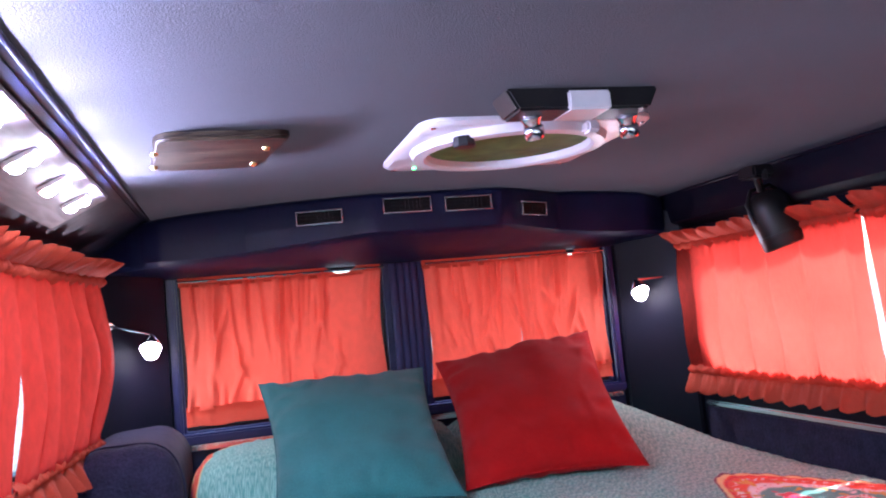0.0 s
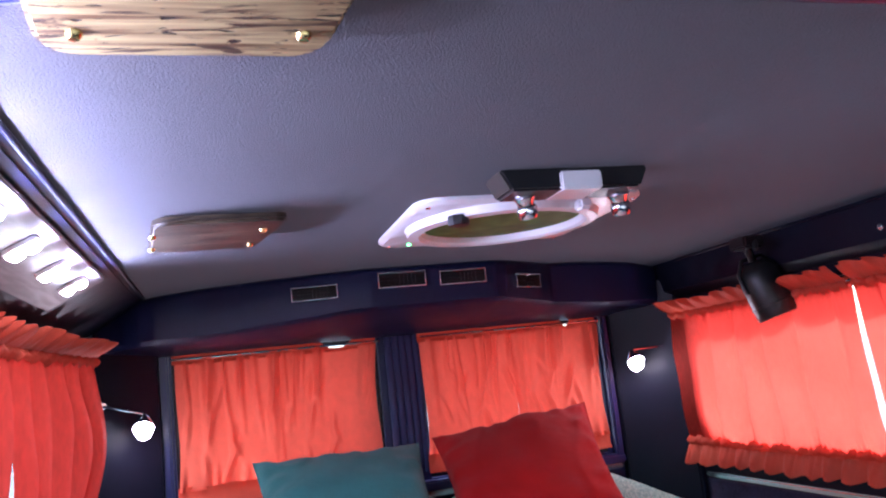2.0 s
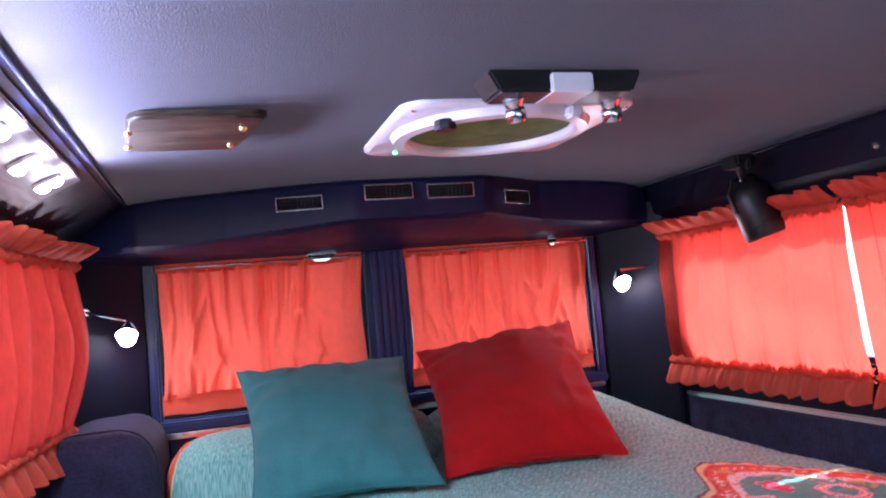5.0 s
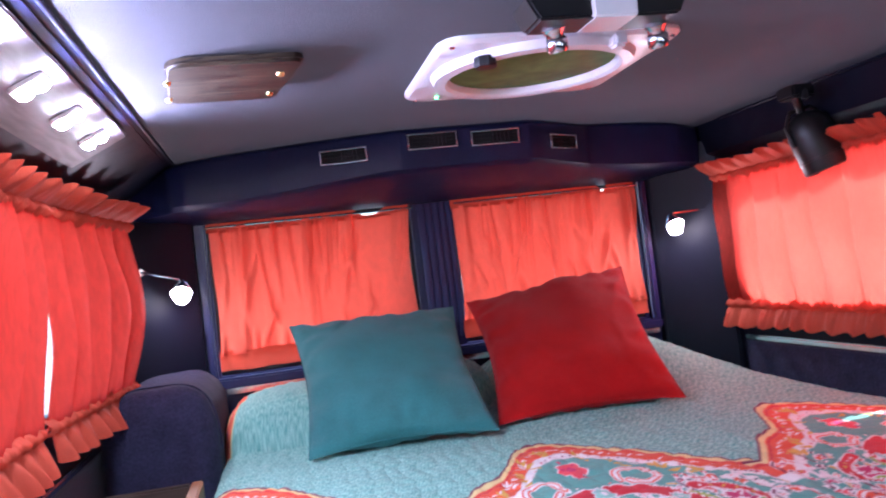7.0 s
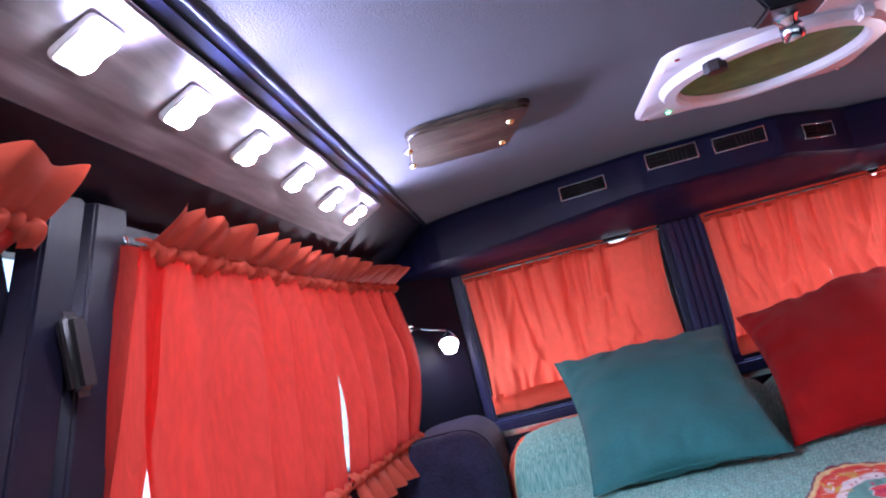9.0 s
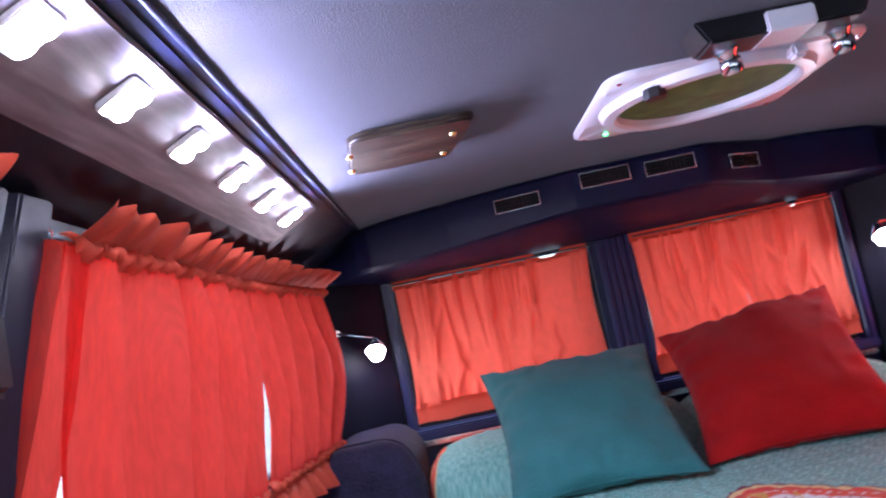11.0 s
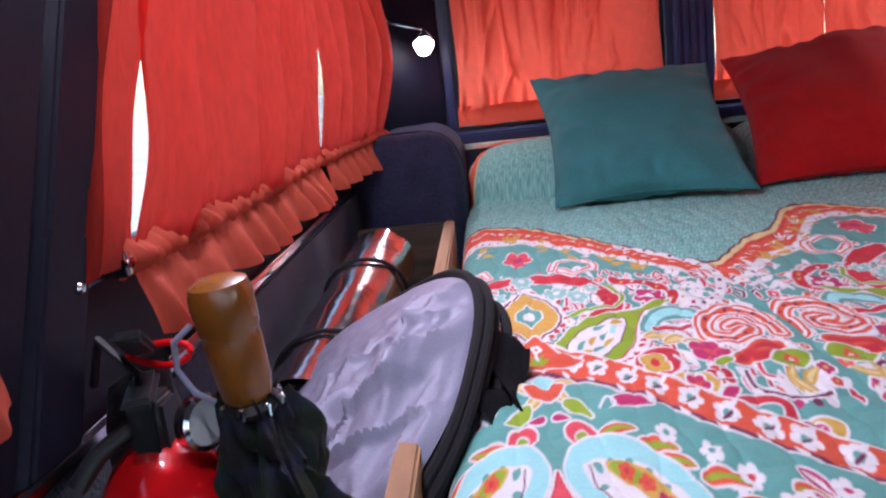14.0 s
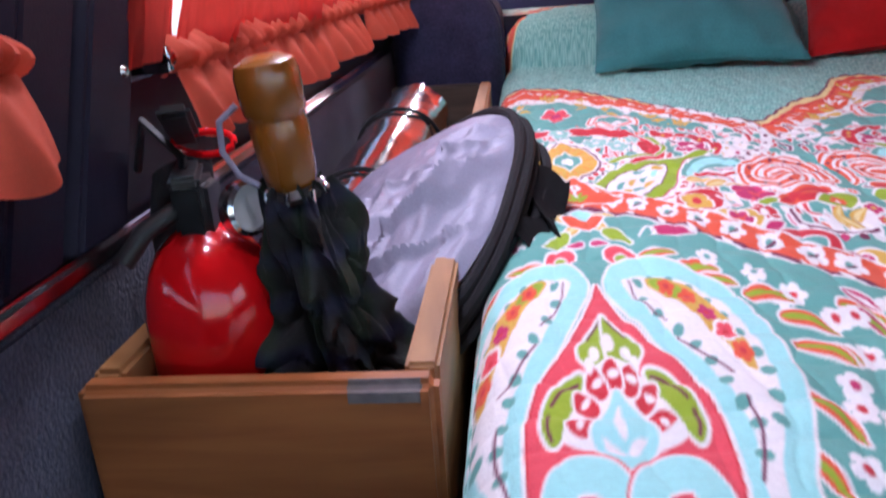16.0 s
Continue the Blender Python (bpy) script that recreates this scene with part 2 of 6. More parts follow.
def solo(name, bm, mat, label, category="", group="", kind="", base=None, smooth=True):
    if base is None:
        zs = [v.co.z for v in bm.verts]
        c = sum((v.co for v in bm.verts), Vector()) / len(bm.verts)
        base = Vector((c.x, c.y, min(zs)))
    base = Vector(base)
    bm.transform(Matrix.Translation(-base))
    ob = new(name, mesh_of(name, bm, mat, smooth))
    ob.location = base
    ORIGIN[ob] = base
    return tagged(ob, label, category, group, kind)


def block(x0, x1, y0, y1, z0, z1, bevel=0.004, seg=2, m=None, bm=None):
    out = bm or bmesh.new()
    got = bmesh.ops.create_cube(out, size=1.0)["verts"]
    bmesh.ops.transform(out, matrix=Matrix.LocRotScale(((x0 + x1) / 2, (y0 + y1) / 2, (z0 + z1) / 2), None,
                                                        (x1 - x0, y1 - y0, z1 - z0)), verts=got)
    if bevel:
        es = {e for v in got for e in v.link_edges}
        got = bmesh.ops.bevel(out, geom=list(es), offset=bevel, segments=seg, affect="EDGES")["verts"]
    if m is not None:
        out.transform(m)
    return out


def lathe(profile, m=None, steps=32, bm=None):
    """A body turned about z from (radius, height) pairs."""
    out = bm or bmesh.new()
    rings = []
    for r, z in profile:
        rings.append([out.verts.new((r * math.cos(a), r * math.sin(a), z)) for a in
                      [2 * math.pi * k / steps for k in range(steps)]] if r > 1e-5 else [out.verts.new((0, 0, z))])
    for a, b in zip(rings, rings[1:]):
        for k in range(steps):
            j = (k + 1) % steps
            q = [a[k % len(a)], a[j % len(a)], b[j % len(b)], b[k % len(b)]]
            q = list(dict.fromkeys(q))
            if len(q) > 2:
                out.faces.new(q)
    bmesh.ops.recalc_face_normals(out, faces=out.faces)
    if m is not None:
        out.transform(m)
    return out


def tube(points, radius, steps=10, bm=None, closed=False):
    """A round bar along a line of points."""
    out = bm or bmesh.new()
    pts = [Vector(p) for p in points]
    rings = []
    n = len(pts)
    up = None
    for i, p in enumerate(pts):
        a = pts[(i - 1) % n] if closed or i else pts[0]
        b = pts[(i + 1) % n] if closed or i < n - 1 else pts[-1]
        d = (b - a).normalized()
        if up is None:
            up = d.orthogonal().normalized()
        up = (up - d * up.dot(d)).normalized()
        side = d.cross(up)
        r = radius(i / (n - 1)) if callable(radius) else radius
        rings.append([out.verts.new(p + (up * math.cos(t) + side * math.sin(t)) * r) for t in
                      [2 * math.pi * k / steps for k in range(steps)]])
    pairs = list(zip(rings, rings[1:])) + ([(rings[-1], rings[0])] if closed else [])
    for a, b in pairs:
        for k in range(steps):
            j = (k + 1) % steps
            out.faces.new((a[k], a[j], b[j], b[k]))
    if not closed:
        out.faces.new(rings[0][::-1]), out.faces.new(rings[-1])
    return out


def sheet(f, nu, nv, bm=None, thick=0.0):
    """A surface f(u, v), u and v from 0 to 1."""
    out = bm or bmesh.new()
    g = [[out.verts.new(f(i / nu, j / nv)) for j in range(nv + 1)] for i in range(nu + 1)]
    for i in range(nu):
        for j in range(nv):
            out.faces.new((g[i][j], g[i + 1][j], g[i + 1][j + 1], g[i][j + 1]))
    if thick:
        bmesh.ops.solidify(out, geom=list(out.faces), thickness=thick)
    return out


def prism(outline, d0, d1, axis="y", bevel=0.0, bm=None):
    """An outline of pairs, pushed along an axis."""
    out = bm or bmesh.new()
    put = {"x": lambda a, b, d: (d, a, b), "y": lambda a, b, d: (a, d, b), "z": lambda a, b, d: (a, b, d)}[axis]
    lo = [out.verts.new(put(a, b, d0)) for a, b in outline]
    hi = [out.verts.new(put(a, b, d1)) for a, b in outline]
    n = len(outline)
    out.faces.new(lo[::-1]), out.faces.new(hi)
    for k in range(n):
        out.faces.new((lo[k], lo[(k + 1) % n], hi[(k + 1) % n], hi[k]))
    bmesh.ops.recalc_face_normals(out, faces=out.faces)
    if bevel:
        bmesh.ops.bevel(out, geom=list(out.edges), offset=bevel, segments=2, affect="EDGES")
    return out


def rounded(x0, x1, y0, y1, r, n=6):
    """A rectangle's outline with round corners."""
    pts = []
    for cx, cy, a0 in ((x1 - r, y1 - r, 0), (x0 + r, y1 - r, 90), (x0 + r, y0 + r, 180), (x1 - r, y0 + r, 270)):
        pts += [(cx + r * math.cos(radians(a0 + 90 * k / n)), cy + r * math.sin(radians(a0 + 90 * k / n))) for k in range(n + 1)]
    return pts


# ---------------------------------------------------------------- van shell
# section at the side walls: foot, belt, window head, roof edge
L_BELT, R_BELT = -0.865, 0.915
ROOF_L, ROOF_R, ROOF_Z = -0.657, 0.868, 1.346
HEAD_Z, SILL_Z = 1.205, 0.800
BACK, FRONT = 2.40, -0.90

ground = bmesh.new()
bmesh.ops.create_grid(ground, x_segments=2, y_segments=2, size=400)
ground.transform(Matrix.Translation((0, 0, -0.55)))
solo("ground", ground, GRASS, "pale open ground outside the van", "ground", kind="structure", base=(0, 0, -0.55))

solo("floor", block(-0.95, 1.0, FRONT, 2.5, -0.06, 0.0, 0), RIBBED, "carpeted van floor below the bed", "floor", kind="structure")


def ceiling_z(x):
    return ROOF_Z + 0.027 * (1 - ((x - 0.105) / 0.765) ** 4)


solo("ceiling", sheet(lambda u, v: (ROOF_L - 0.02 + u * (ROOF_R - ROOF_L + 0.04), FRONT + v * (BACK + 0.05 - FRONT),
     ceiling_z(ROOF_L - 0.02 + u * (ROOF_R - ROOF_L + 0.04))), 24, 30, thick=-0.05), HEADLINER,
     "grey fabric headliner lining the van roof", "ceiling", kind="structure")


def corner_fillet(bm, x0, x1, y, z, dy, dz, n=8):
    """Fills a square corner of an opening to a rounded one; dy and dz point into the opening."""
    arc = [(y + dy * (1 - math.sin(a)), z + dz * (1 - math.cos(a))) for a in [math.pi / 2 * k / n for k in range(n + 1)]]
    prism([(y, z)] + arc, x0, x1, "x", bm=bm)


def side_wall(name, s, belt, roof, openings, y1, sill=SILL_Z, fillets=()):
    """Wall skin with window openings; s is the outward direction."""
    bm = bmesh.new()
    t = 0.05
    ys = sorted({FRONT, y1, *(v for o in openings for v in o[:2])})
    for a, b in zip(ys, ys[1:]):
        hole = next((o for o in openings if o[0] <= a and b <= o[1]), None)
        for z0, z1 in ([(0.0, hole[2] if len(hole) > 2 else sill), (HEAD_Z, 1.235)] if hole else [(0.0, 1.235)]):
            block(min(belt, belt + s * t), max(belt, belt + s * t), a, b, z0, z1, 0, bm=bm)
    for y, z, dy, dz in fillets:
        corner_fillet(bm, min(belt, belt + s * t), max(belt, belt + s * t), y, z, dy, dz)
    # slope from the window head in to the roof edge
    x = belt
    prism([(x + s * t, 1.235), (x, 1.235), (x - s * 0.035, 1.258), (roof, ROOF_Z), (roof, ROOF_Z + 0.06), (x + s * t, 1.33)],
          FRONT, y1, "y", bm=bm)
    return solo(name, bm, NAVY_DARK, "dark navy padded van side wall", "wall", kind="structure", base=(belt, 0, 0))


wall_left = side_wall("wall_left", -1, L_BELT, ROOF_L, [(-0.80, 0.46), (0.68, 2.10)], BACK)
# The opening at -0.80 to 0.15 is out of view, added for fill daylight
wall_right = side_wall("wall_right", 1, R_BELT, ROOF_R, [(-0.80, 0.15), (1.0, 2.135)], BACK, 0.822, ((2.135, 0.822, -0.13, 0.11), (2.135, HEAD_Z, -0.06, -0.06)))
bm = bmesh.new()
# Windscreen out of view, set close so its daylight fills the box front
WIND = (-0.80, 0.85, 0.60, 1.26)
for x0, x1, z0, z1 in ((-1.0, WIND[0], 0, 1.42), (WIND[1], 1.05, 0, 1.42), (WIND[0], WIND[1], 0, WIND[2]), (WIND[0], WIND[1], WIND[3], 1.42)):
    block(x0, x1, FRONT - 0.05, FRONT, z0, z1, 0, bm=bm)
solo("wall_front", bm, NAVY_DARK, "plain dark cab end out of view, with a windscreen opening for fill daylight", "wall", kind="structure", base=(0, FRONT, 0))

# rear doors with two window openings
bm = bmesh.new()
WIN_L, WIN_R = (-0.612, -0.018), (0.110, 0.708)
xs = [-0.95, WIN_L[0], WIN_L[1], WIN_R[0], WIN_R[1], 1.0]
for k in range(5):
    if k in (1, 3):
        block(xs[k], xs[k + 1], BACK, BACK + 0.05, 0.0, 0.775, 0, bm=bm)
        block(xs[k], xs[k + 1], BACK, BACK + 0.05, 1.215, 1.45, 0, bm=bm)
    else:
        block(xs[k], xs[k + 1], BACK, BACK + 0.05, 0.0, 1.45, 0, bm=bm)
wall_rear = solo("wall_rear", bm, NAVY, "blue rear doors of the van", "wall", kind="structure", base=(0.05, BACK, 0))


def window(name, x0, x1, z0, z1, y, axis="y"):
    w = thing(name, (0.5 * (x0 + x1), y, z0) if axis == "y" else (y, 0.5 * (x0 + x1), z0), "window with a slim rubber frame behind a curtain", "window", kind="structure")
    f = bmesh.new()
    for a in ((x0, x1, z0, z0 + 0.014), (x0, x1, z1 - 0.014, z1), (x0, x0 + 0.012, z0 + 0.014, z1 - 0.014), (x1 - 0.012, x1, z0 + 0.014, z1 - 0.014)):
        if axis == "y":
            block(a[0], a[1], y - 0.004, y + 0.014, a[2], a[3], 0.002, 1, bm=f)
        else:
            block(y - 0.012, y + 0.012, a[0], a[1], a[2], a[3], 0.002, 1, bm=f)
    part("window_frame", f, BLACK, w)
    p = block(x0 + 0.01, x1 - 0.01, y + 0.002, y + 0.006, z0 + 0.01, z1 - 0.01, 0) if axis == "y" else \
        block(y - 0.002, y + 0.002, x0 + 0.01, x1 - 0.01, z0 + 0.01, z1 - 0.01, 0)
    pane = part("pane", p, GLASS, w, smooth=False)
    pane.visible_shadow = False
    return w


window("window_1", *WIN_L, 0.775, 1.215, BACK + 0.03)
window("window_2", *WIN_R, 0.775, 1.215, BACK + 0.03)
window("window_3", 0.68, 2.10, SILL_Z, HEAD_Z, L_BELT - 0.03, "x")
# the unseen front pane, there to let in fill daylight
window("window_6", *WIND, FRONT - 0.03)
# Added out of view, to bring more daylight to the bed's foot
window("fill_window", -0.80, 0.15, 0.822, HEAD_Z, R_BELT + 0.03, "x")
window("window_4", -0.80, 0.46, SILL_Z, HEAD_Z, L_BELT - 0.03, "x")
window("window_5", 1.0, 2.135, 0.822, HEAD_Z, R_BELT + 0.03, "x")

# rear corner posts, splayed between the side walls and the doors
for name, xa, xb in (("corner_post_left", L_BELT, -0.645), ("corner_post_right", R_BELT, 0.742)):
    s = 1 if xb > xa else -1
    bm = prism([(xa - s * 0.02, 2.215), (xa + s * 0.015, 2.215), (xb - s * 0.03, 2.345), (xb, 2.362), (xb, 2.398), (xa - s * 0.02, 2.398)], 0.0, 1.30, "z", 0.004)
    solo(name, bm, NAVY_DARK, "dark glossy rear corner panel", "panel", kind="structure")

# ribbed blue upholstery between the rear windows
centre = thing("trim_centre", (0.055, BACK - 0.01, 0.80), "ribbed blue cover between the rear doors", "trim", kind="structure")
for k in range(5):
    x = 0.012 + k * 0.0215
    part("rib", tube([(x, BACK - 0.002, 0.80), (x, BACK - 0.012, 0.9), (x, BACK - 0.012, 1.1), (x, BACK - 0.004, 1.205)], 0.0125, 10), NAVY_CLOTH, centre)
for name, x0, x1 in (("trim_door_left", -0.638, -0.618), ("trim_door_right", 0.714, 0.738)):
    solo(name, block(x0, x1, BACK - 0.03, BACK - 0.001, 0.74, 1.215, 0.006), NAVY, "blue moulding beside a rear window", "trim", kind="structure")
solo("window_ledge", block(-0.64, 0.74, BACK - 0.035, BACK - 0.001, 0.742, 0.772, 0.006), NAVY, "blue ledge below the rear windows", "ledge", kind="structure")
solo("trim_chrome_rear", block(-0.62, 0.72, BACK - 0.045, BACK - 0.036, 0.728, 0.744, 0.003), CHROME, "thin chrome strip below the rear windows", "trim", kind="structure")

# belt mouldings and carpeted lower panels
solo("trim_chrome_left", block(L_BELT + 0.001, L_BELT + 0.013, FRONT + 0.02, 2.19, 0.691, 0.706, 0.004), CHROME, "chrome belt strip along the side wall", "trim", kind="structure")
solo("trim_chrome_right", block(R_BELT - 0.013, R_BELT - 0.001, 0.90, 2.19, 0.693, 0.708, 0.004), CHROME, "chrome belt strip along the side wall", "trim", kind="structure")
solo("carpet_panel_left", block(L_BELT + 0.001, L_BELT + 0.010, FRONT + 0.02, 2.19, 0.05, 0.688, 0.003), CARPET, "blue-grey carpet on the lower side wall", "carpet", kind="structure")
# Same carpet as the left; the darker FLEECE stands in for this side's shade
solo("carpet_panel_right", block(R_BELT - 0.010, R_BELT - 0.001, 0.90, 2.19, 0.05, 0.690, 0.003), FLEECE, "blue-grey carpet on the lower side wall", "carpet", kind="structure")

# pillar between the side windows, with a folded edge and a screw
post = thing("side_pillar", (L_BELT, 0.62, 0.72), "dark navy vinyl pillar between the side windows", "pillar", kind="structure")
bm = prism([(L_BELT + 0.002, 0.505), (L_BELT + 0.024, 0.515), (L_BELT + 0.028, 0.565), (L_BELT + 0.018, 0.577), (L_BELT + 0.028, 0.587),
            (L_BELT + 0.030, 0.645), (L_BELT + 0.015, 0.660), (L_BELT + 0.002, 0.660)], 0.715, 1.24, "z", 0.003)
LEAN = Matrix(((1, 0, 0, 0), (0, 1, 0.52, -0.52 * 0.82), (0, 0, 1, 0), (0, 0, 0, 1)))  # the pillar leans back towards the roof
bm.transform(LEAN)
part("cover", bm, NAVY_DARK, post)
part("screw", lathe([(0, 0.003), (0.003, 0.0025), (0.0045, 0)], Matrix.Translation((L_BELT + 0.030, 0.628, 0.815)) @ pose(0, 0, 0, 0, 90, 0), 12), CHROME, post)
part("belt_guide", block(L_BELT + 0.028, L_BELT + 0.045, 0.685, 0.720, 1.045, 1.12, 0.008, 3), BLACK, post)

# roof bow across the headliner
bow = thing("roof_bow", (0.1, 0.535, ROOF_Z), "ribbed navy trim crossing the headliner", "trim", kind="structure")
for k, (dy, dz) in enumerate(((0, 0.004), (0.016, 0.009), (0.032, 0.009), (0.048, 0.004))):
    part("rib", tube([(x, 0.512 + dy, ceiling_z(x) - dz + 0.011) for x in [ROOF_L + 0.01 + i * (ROOF_R - ROOF_L - 0.02) / 16 for i in range(17)]], 0.0095, 10), NAVY, bow)
for name, x, s in (("roof_piping_left", ROOF_L, 1), ("roof_piping_right", ROOF_R, -1)):
    solo(name, tube([(x + s * 0.006, FRONT + 0.02, ROOF_Z - 0.003), (x + s * 0.006, 2.12, ROOF_Z - 0.003)], 0.004, 10), NAVY_DARK, "navy piping at the headliner edge", "trim", kind="structure")

# ---------------------------------------------------------------- rear overhead air duct
duct = thing("overhead_duct", (0.07, 2.2, 1.2), "blue moulded overhead air duct with four vents above the rear windows", "air duct")
PLAN = [(-0.80, 2.26), (-0.71, 2.19), (-0.67, 2.135), (-0.63, 2.118), (-0.42, 2.110), (-0.125, 2.040), (-0.09, 2.030), (0.255, 2.030), (0.290, 2.045), (0.475, 2.165), (0.62, 2.172), (0.76, 2.185), (0.86, 2.24)]


def duct_y(x):
    for (a, ya), (b, yb) in zip(PLAN, PLAN[1:]):
        if x <= b:
            return ya + (yb - ya) * max(0, (x - a)) / (b - a)
    return PLAN[-1][1]


def duct_top(x):
    return ceiling_z(max(-0.66, min(0.86, x))) - 0.003


def duct_low(x):
    d = max(0, abs(x - 0.07) - 0.2)
    return 1.268 - 0.03 * min(1, d / 0.4)


xs = sorted({a for a, _ in PLAN} | {-0.80 + 0.02 * k for k in range(84)})
bm = bmesh.new()
rows = []
for x in xs:
    y, zt, zl = duct_y(x), duct_top(x), duct_low(x)
    rows.append([bm.verts.new(c) for c in ((x, 2.39, zt), (x, y + 0.016, zt), (x, y + 0.004, zt - 0.006), (x, y, zt - 0.014), (x, y + 0.006, zl),
                                           (x, y + 0.02, zl - 0.012), (x, 2.345, 1.216), (x, 2.37, 1.208), (x, 2.39, 1.208))])
for a, b in zip(rows, rows[1:]):
    for k in range(8):
        bm.faces.new((a[k], a[k + 1], b[k + 1], b[k]))
bm.faces.new(rows[0]), bm.faces.new(rows[-1][::-1])
bmesh.ops.recalc_face_normals(bm, faces=bm.faces)
part("body", bm, DUCT, duct)


def vent(x0, x1, zc, h, tilt=0.0):
    xm = 0.5 * (x0 + x1)
    ya, yb = duct_y(x0 + 0.002), duct_y(x1 - 0.002)
    yaw = math.atan2(yb - ya, x1 - x0)
    w = math.hypot(x1 - x0, yb - ya)
    m = Matrix.Translation((xm, 0.5 * (ya + yb) + 0.004, zc)) @ Matrix.Rotation(yaw, 4, "Z") @ Matrix.Rotation(tilt, 4, "X")
    f = bmesh.new()
    t = 0.0042
    for a in ((-w / 2, w / 2, h / 2 - t, h / 2), (-w / 2, w / 2, -h / 2, -h / 2 + t), (-w / 2, -w / 2 + t, -h / 2 + t, h / 2 - t), (w / 2 - t, w / 2, -h / 2 + t, h / 2 - t)):
        block(a[0], a[1], -0.012, 0.004, a[2], a[3], 0.001, 1, bm=f)
    f.transform(m)
    fr = part("vent_frame", f, CHROME, duct, "chrome-rimmed black air vent")
    part("vent_back", block(-w / 2 + t, w / 2 - t, -0.0075, -0.0045, -h / 2 + t, h / 2 - t, 0, m=m), BLACK_SOFT, fr)
    for k in range(3):
        z = -h / 2 + h * (k + 1) / 4
        part("slat", block(-w / 2 + t, w / 2 - t, -0.011, -0.0076, z - 0.0012, z + 0.0012, 0, m=m), BLACK_SOFT, fr, smooth=False)
    for k in range(5):
        x = w * (0.08 * (k - 2)) + w * 0.12
        part("fin", block(x - 0.0008, x + 0.0008, -0.0095, -0.0076, -h / 2 + t, h / 2 - t, 0, m=m), BLACK, fr, smooth=False)


vent(-0.290, -0.172, 1.318, 0.038)
vent(-0.072, 0.058, 1.333, 0.042)
vent(0.094, 0.225, 1.329, 0.040)
vent(0.318, 0.415, 1.312, 0.040)

# ---------------------------------------------------------------- curtains
def side_curtain(name, wall, s, y0, y1, z0, z1, seed, label, bow=0.0, near_cut=None, far_cut=None, n=9, top=True, low=True, depth=0.016, inset=None):
    """A curtain on two rods along a side window; s points into the van."""
    c = thing(name, (wall, 0.5 * (y0 + y1), z0), label, "curtain", group="orange curtains")
    inner = inset or (lambda y, v: 0.0)

    def f(u, v):
        a = y0 + (near_cut(v) if near_cut else 0)
        b = y1 + (far_cut(v) if far_cut else 0)
        count = max(2.0, round(n * (y1 - y0) / 0.7))
        ph = 2 * math.pi * count * u + seed + 2.2 * noise.noise((u * count * 0.6, seed, 4))
        tight = (b - a) / (2 * math.pi * count) * (0.95 + 1.1 * noise.noise((u * count * 0.7, seed, 9))) * (0.75 + 0.35 * abs(2 * v - 1))
        y = a + (b - a) * u + tight * math.sin(ph) * min(1.0, 8 * u, 8 * (1 - u))
        loose = 0.5 + 0.5 * math.sin(math.pi * v) ** 0.6
        sw = depth * loose * min(1.0, 0.15 + 7 * u, 0.15 + 7 * (1 - u)) * (0.5 * math.cos(ph) + 0.35 * noise.noise((u * count * 0.8, seed + 2 * v, 0))) + 0.012 * noise.noise((y * 5, v * 2.5, seed))
        # small puckers fan out from the gathered ends
        sw += 0.0035 * math.sin(2 * math.pi * u * (y1 - y0) / 0.021 + seed + 3 * noise.noise((u * 30, seed, 2))) * (abs(2 * v - 1) ** 7)
        return (wall + s * (0.030 + inner(y, v) + sw + bow * math.sin(math.pi * v) * (0.4 + u * 0.6)), y + 0.003 * math.sin(v * 5 + u * 9), z0 + (z1 - z0) * v)
    part("cloth", sheet(f, int(170 * (y1 - y0) / 0.7), 30), ORANGE, c)

    def span(e):
        return y0 + (near_cut(e) if near_cut else 0), y1 + (far_cut(e) if far_cut else 0)

    def frill(zb, h, sgn, sd):
        e = 1.0 if sgn > 0 else 0.0
        a, b = span(e)
        k = (b - a) / (0.072 if sgn > 0 else 0.070)

        def g(u, v):
            y = a + (b - a) * u
            ph = 2 * math.pi * k * u + sd + 4.5 * noise.noise((u * k * 0.32, sd, 0))
            wave = (math.sin(ph) + 0.25 * math.sin(2 * ph + sd)) * (0.75 + 0.8 * noise.noise((u * k * 0.4, sd, 7)))
            small = math.sin(2 * math.pi * k * 3.1 * u + 2 * sd) * (1 - v)
            tip = 0.92 + 0.10 * math.cos(ph) + 0.22 * noise.noise((u * k * 0.45, sd, 5))
            lean = 0.050 if sgn > 0 else 0.020
            return (wall + s * (0.034 + inner(y, e) + lean * math.sin(1.2 * v) + (0.016 if sgn > 0 else 0.015) * v ** 0.7 * wave + 0.0015 * small),
                    y + 0.009 * v * math.cos(ph + 0.6) + 0.006 * v * noise.noise((u * k, 3, sd)), zb + sgn * h * v * tip)
        return g

    def gather(zb, sd):
        e = 1.0 if zb > 1 else 0.0
        a, b = span(e)
        k = (y1 - y0) / 0.014

        def g(u, v):
            y = a + (b - a) * u
            ph = 2 * math.pi * k * u + sd + 2.5 * noise.noise((u * 40, sd, 0)) + 1.2 * math.sin(3 * v)
            return (wall + s * (0.022 + inner(y, e) + 0.018 * math.sin(math.pi * v) + 0.0055 * math.sin(ph)), y, zb + 0.030 * (v - 0.5) + 0.003 * math.sin(k * u * 1.7))
        return g
    nn = int(300 * (y1 - y0) / 0.7)
    if top:
        part("rod_pocket", sheet(gather(z1, seed), nn, 8), ORANGE_RUFFLE, c)
        part("top_ruffle", sheet(frill(z1 + 0.006, 0.036, 1, seed), nn, 8), ORANGE_RUFFLE, c, "gathered orange ruffle")
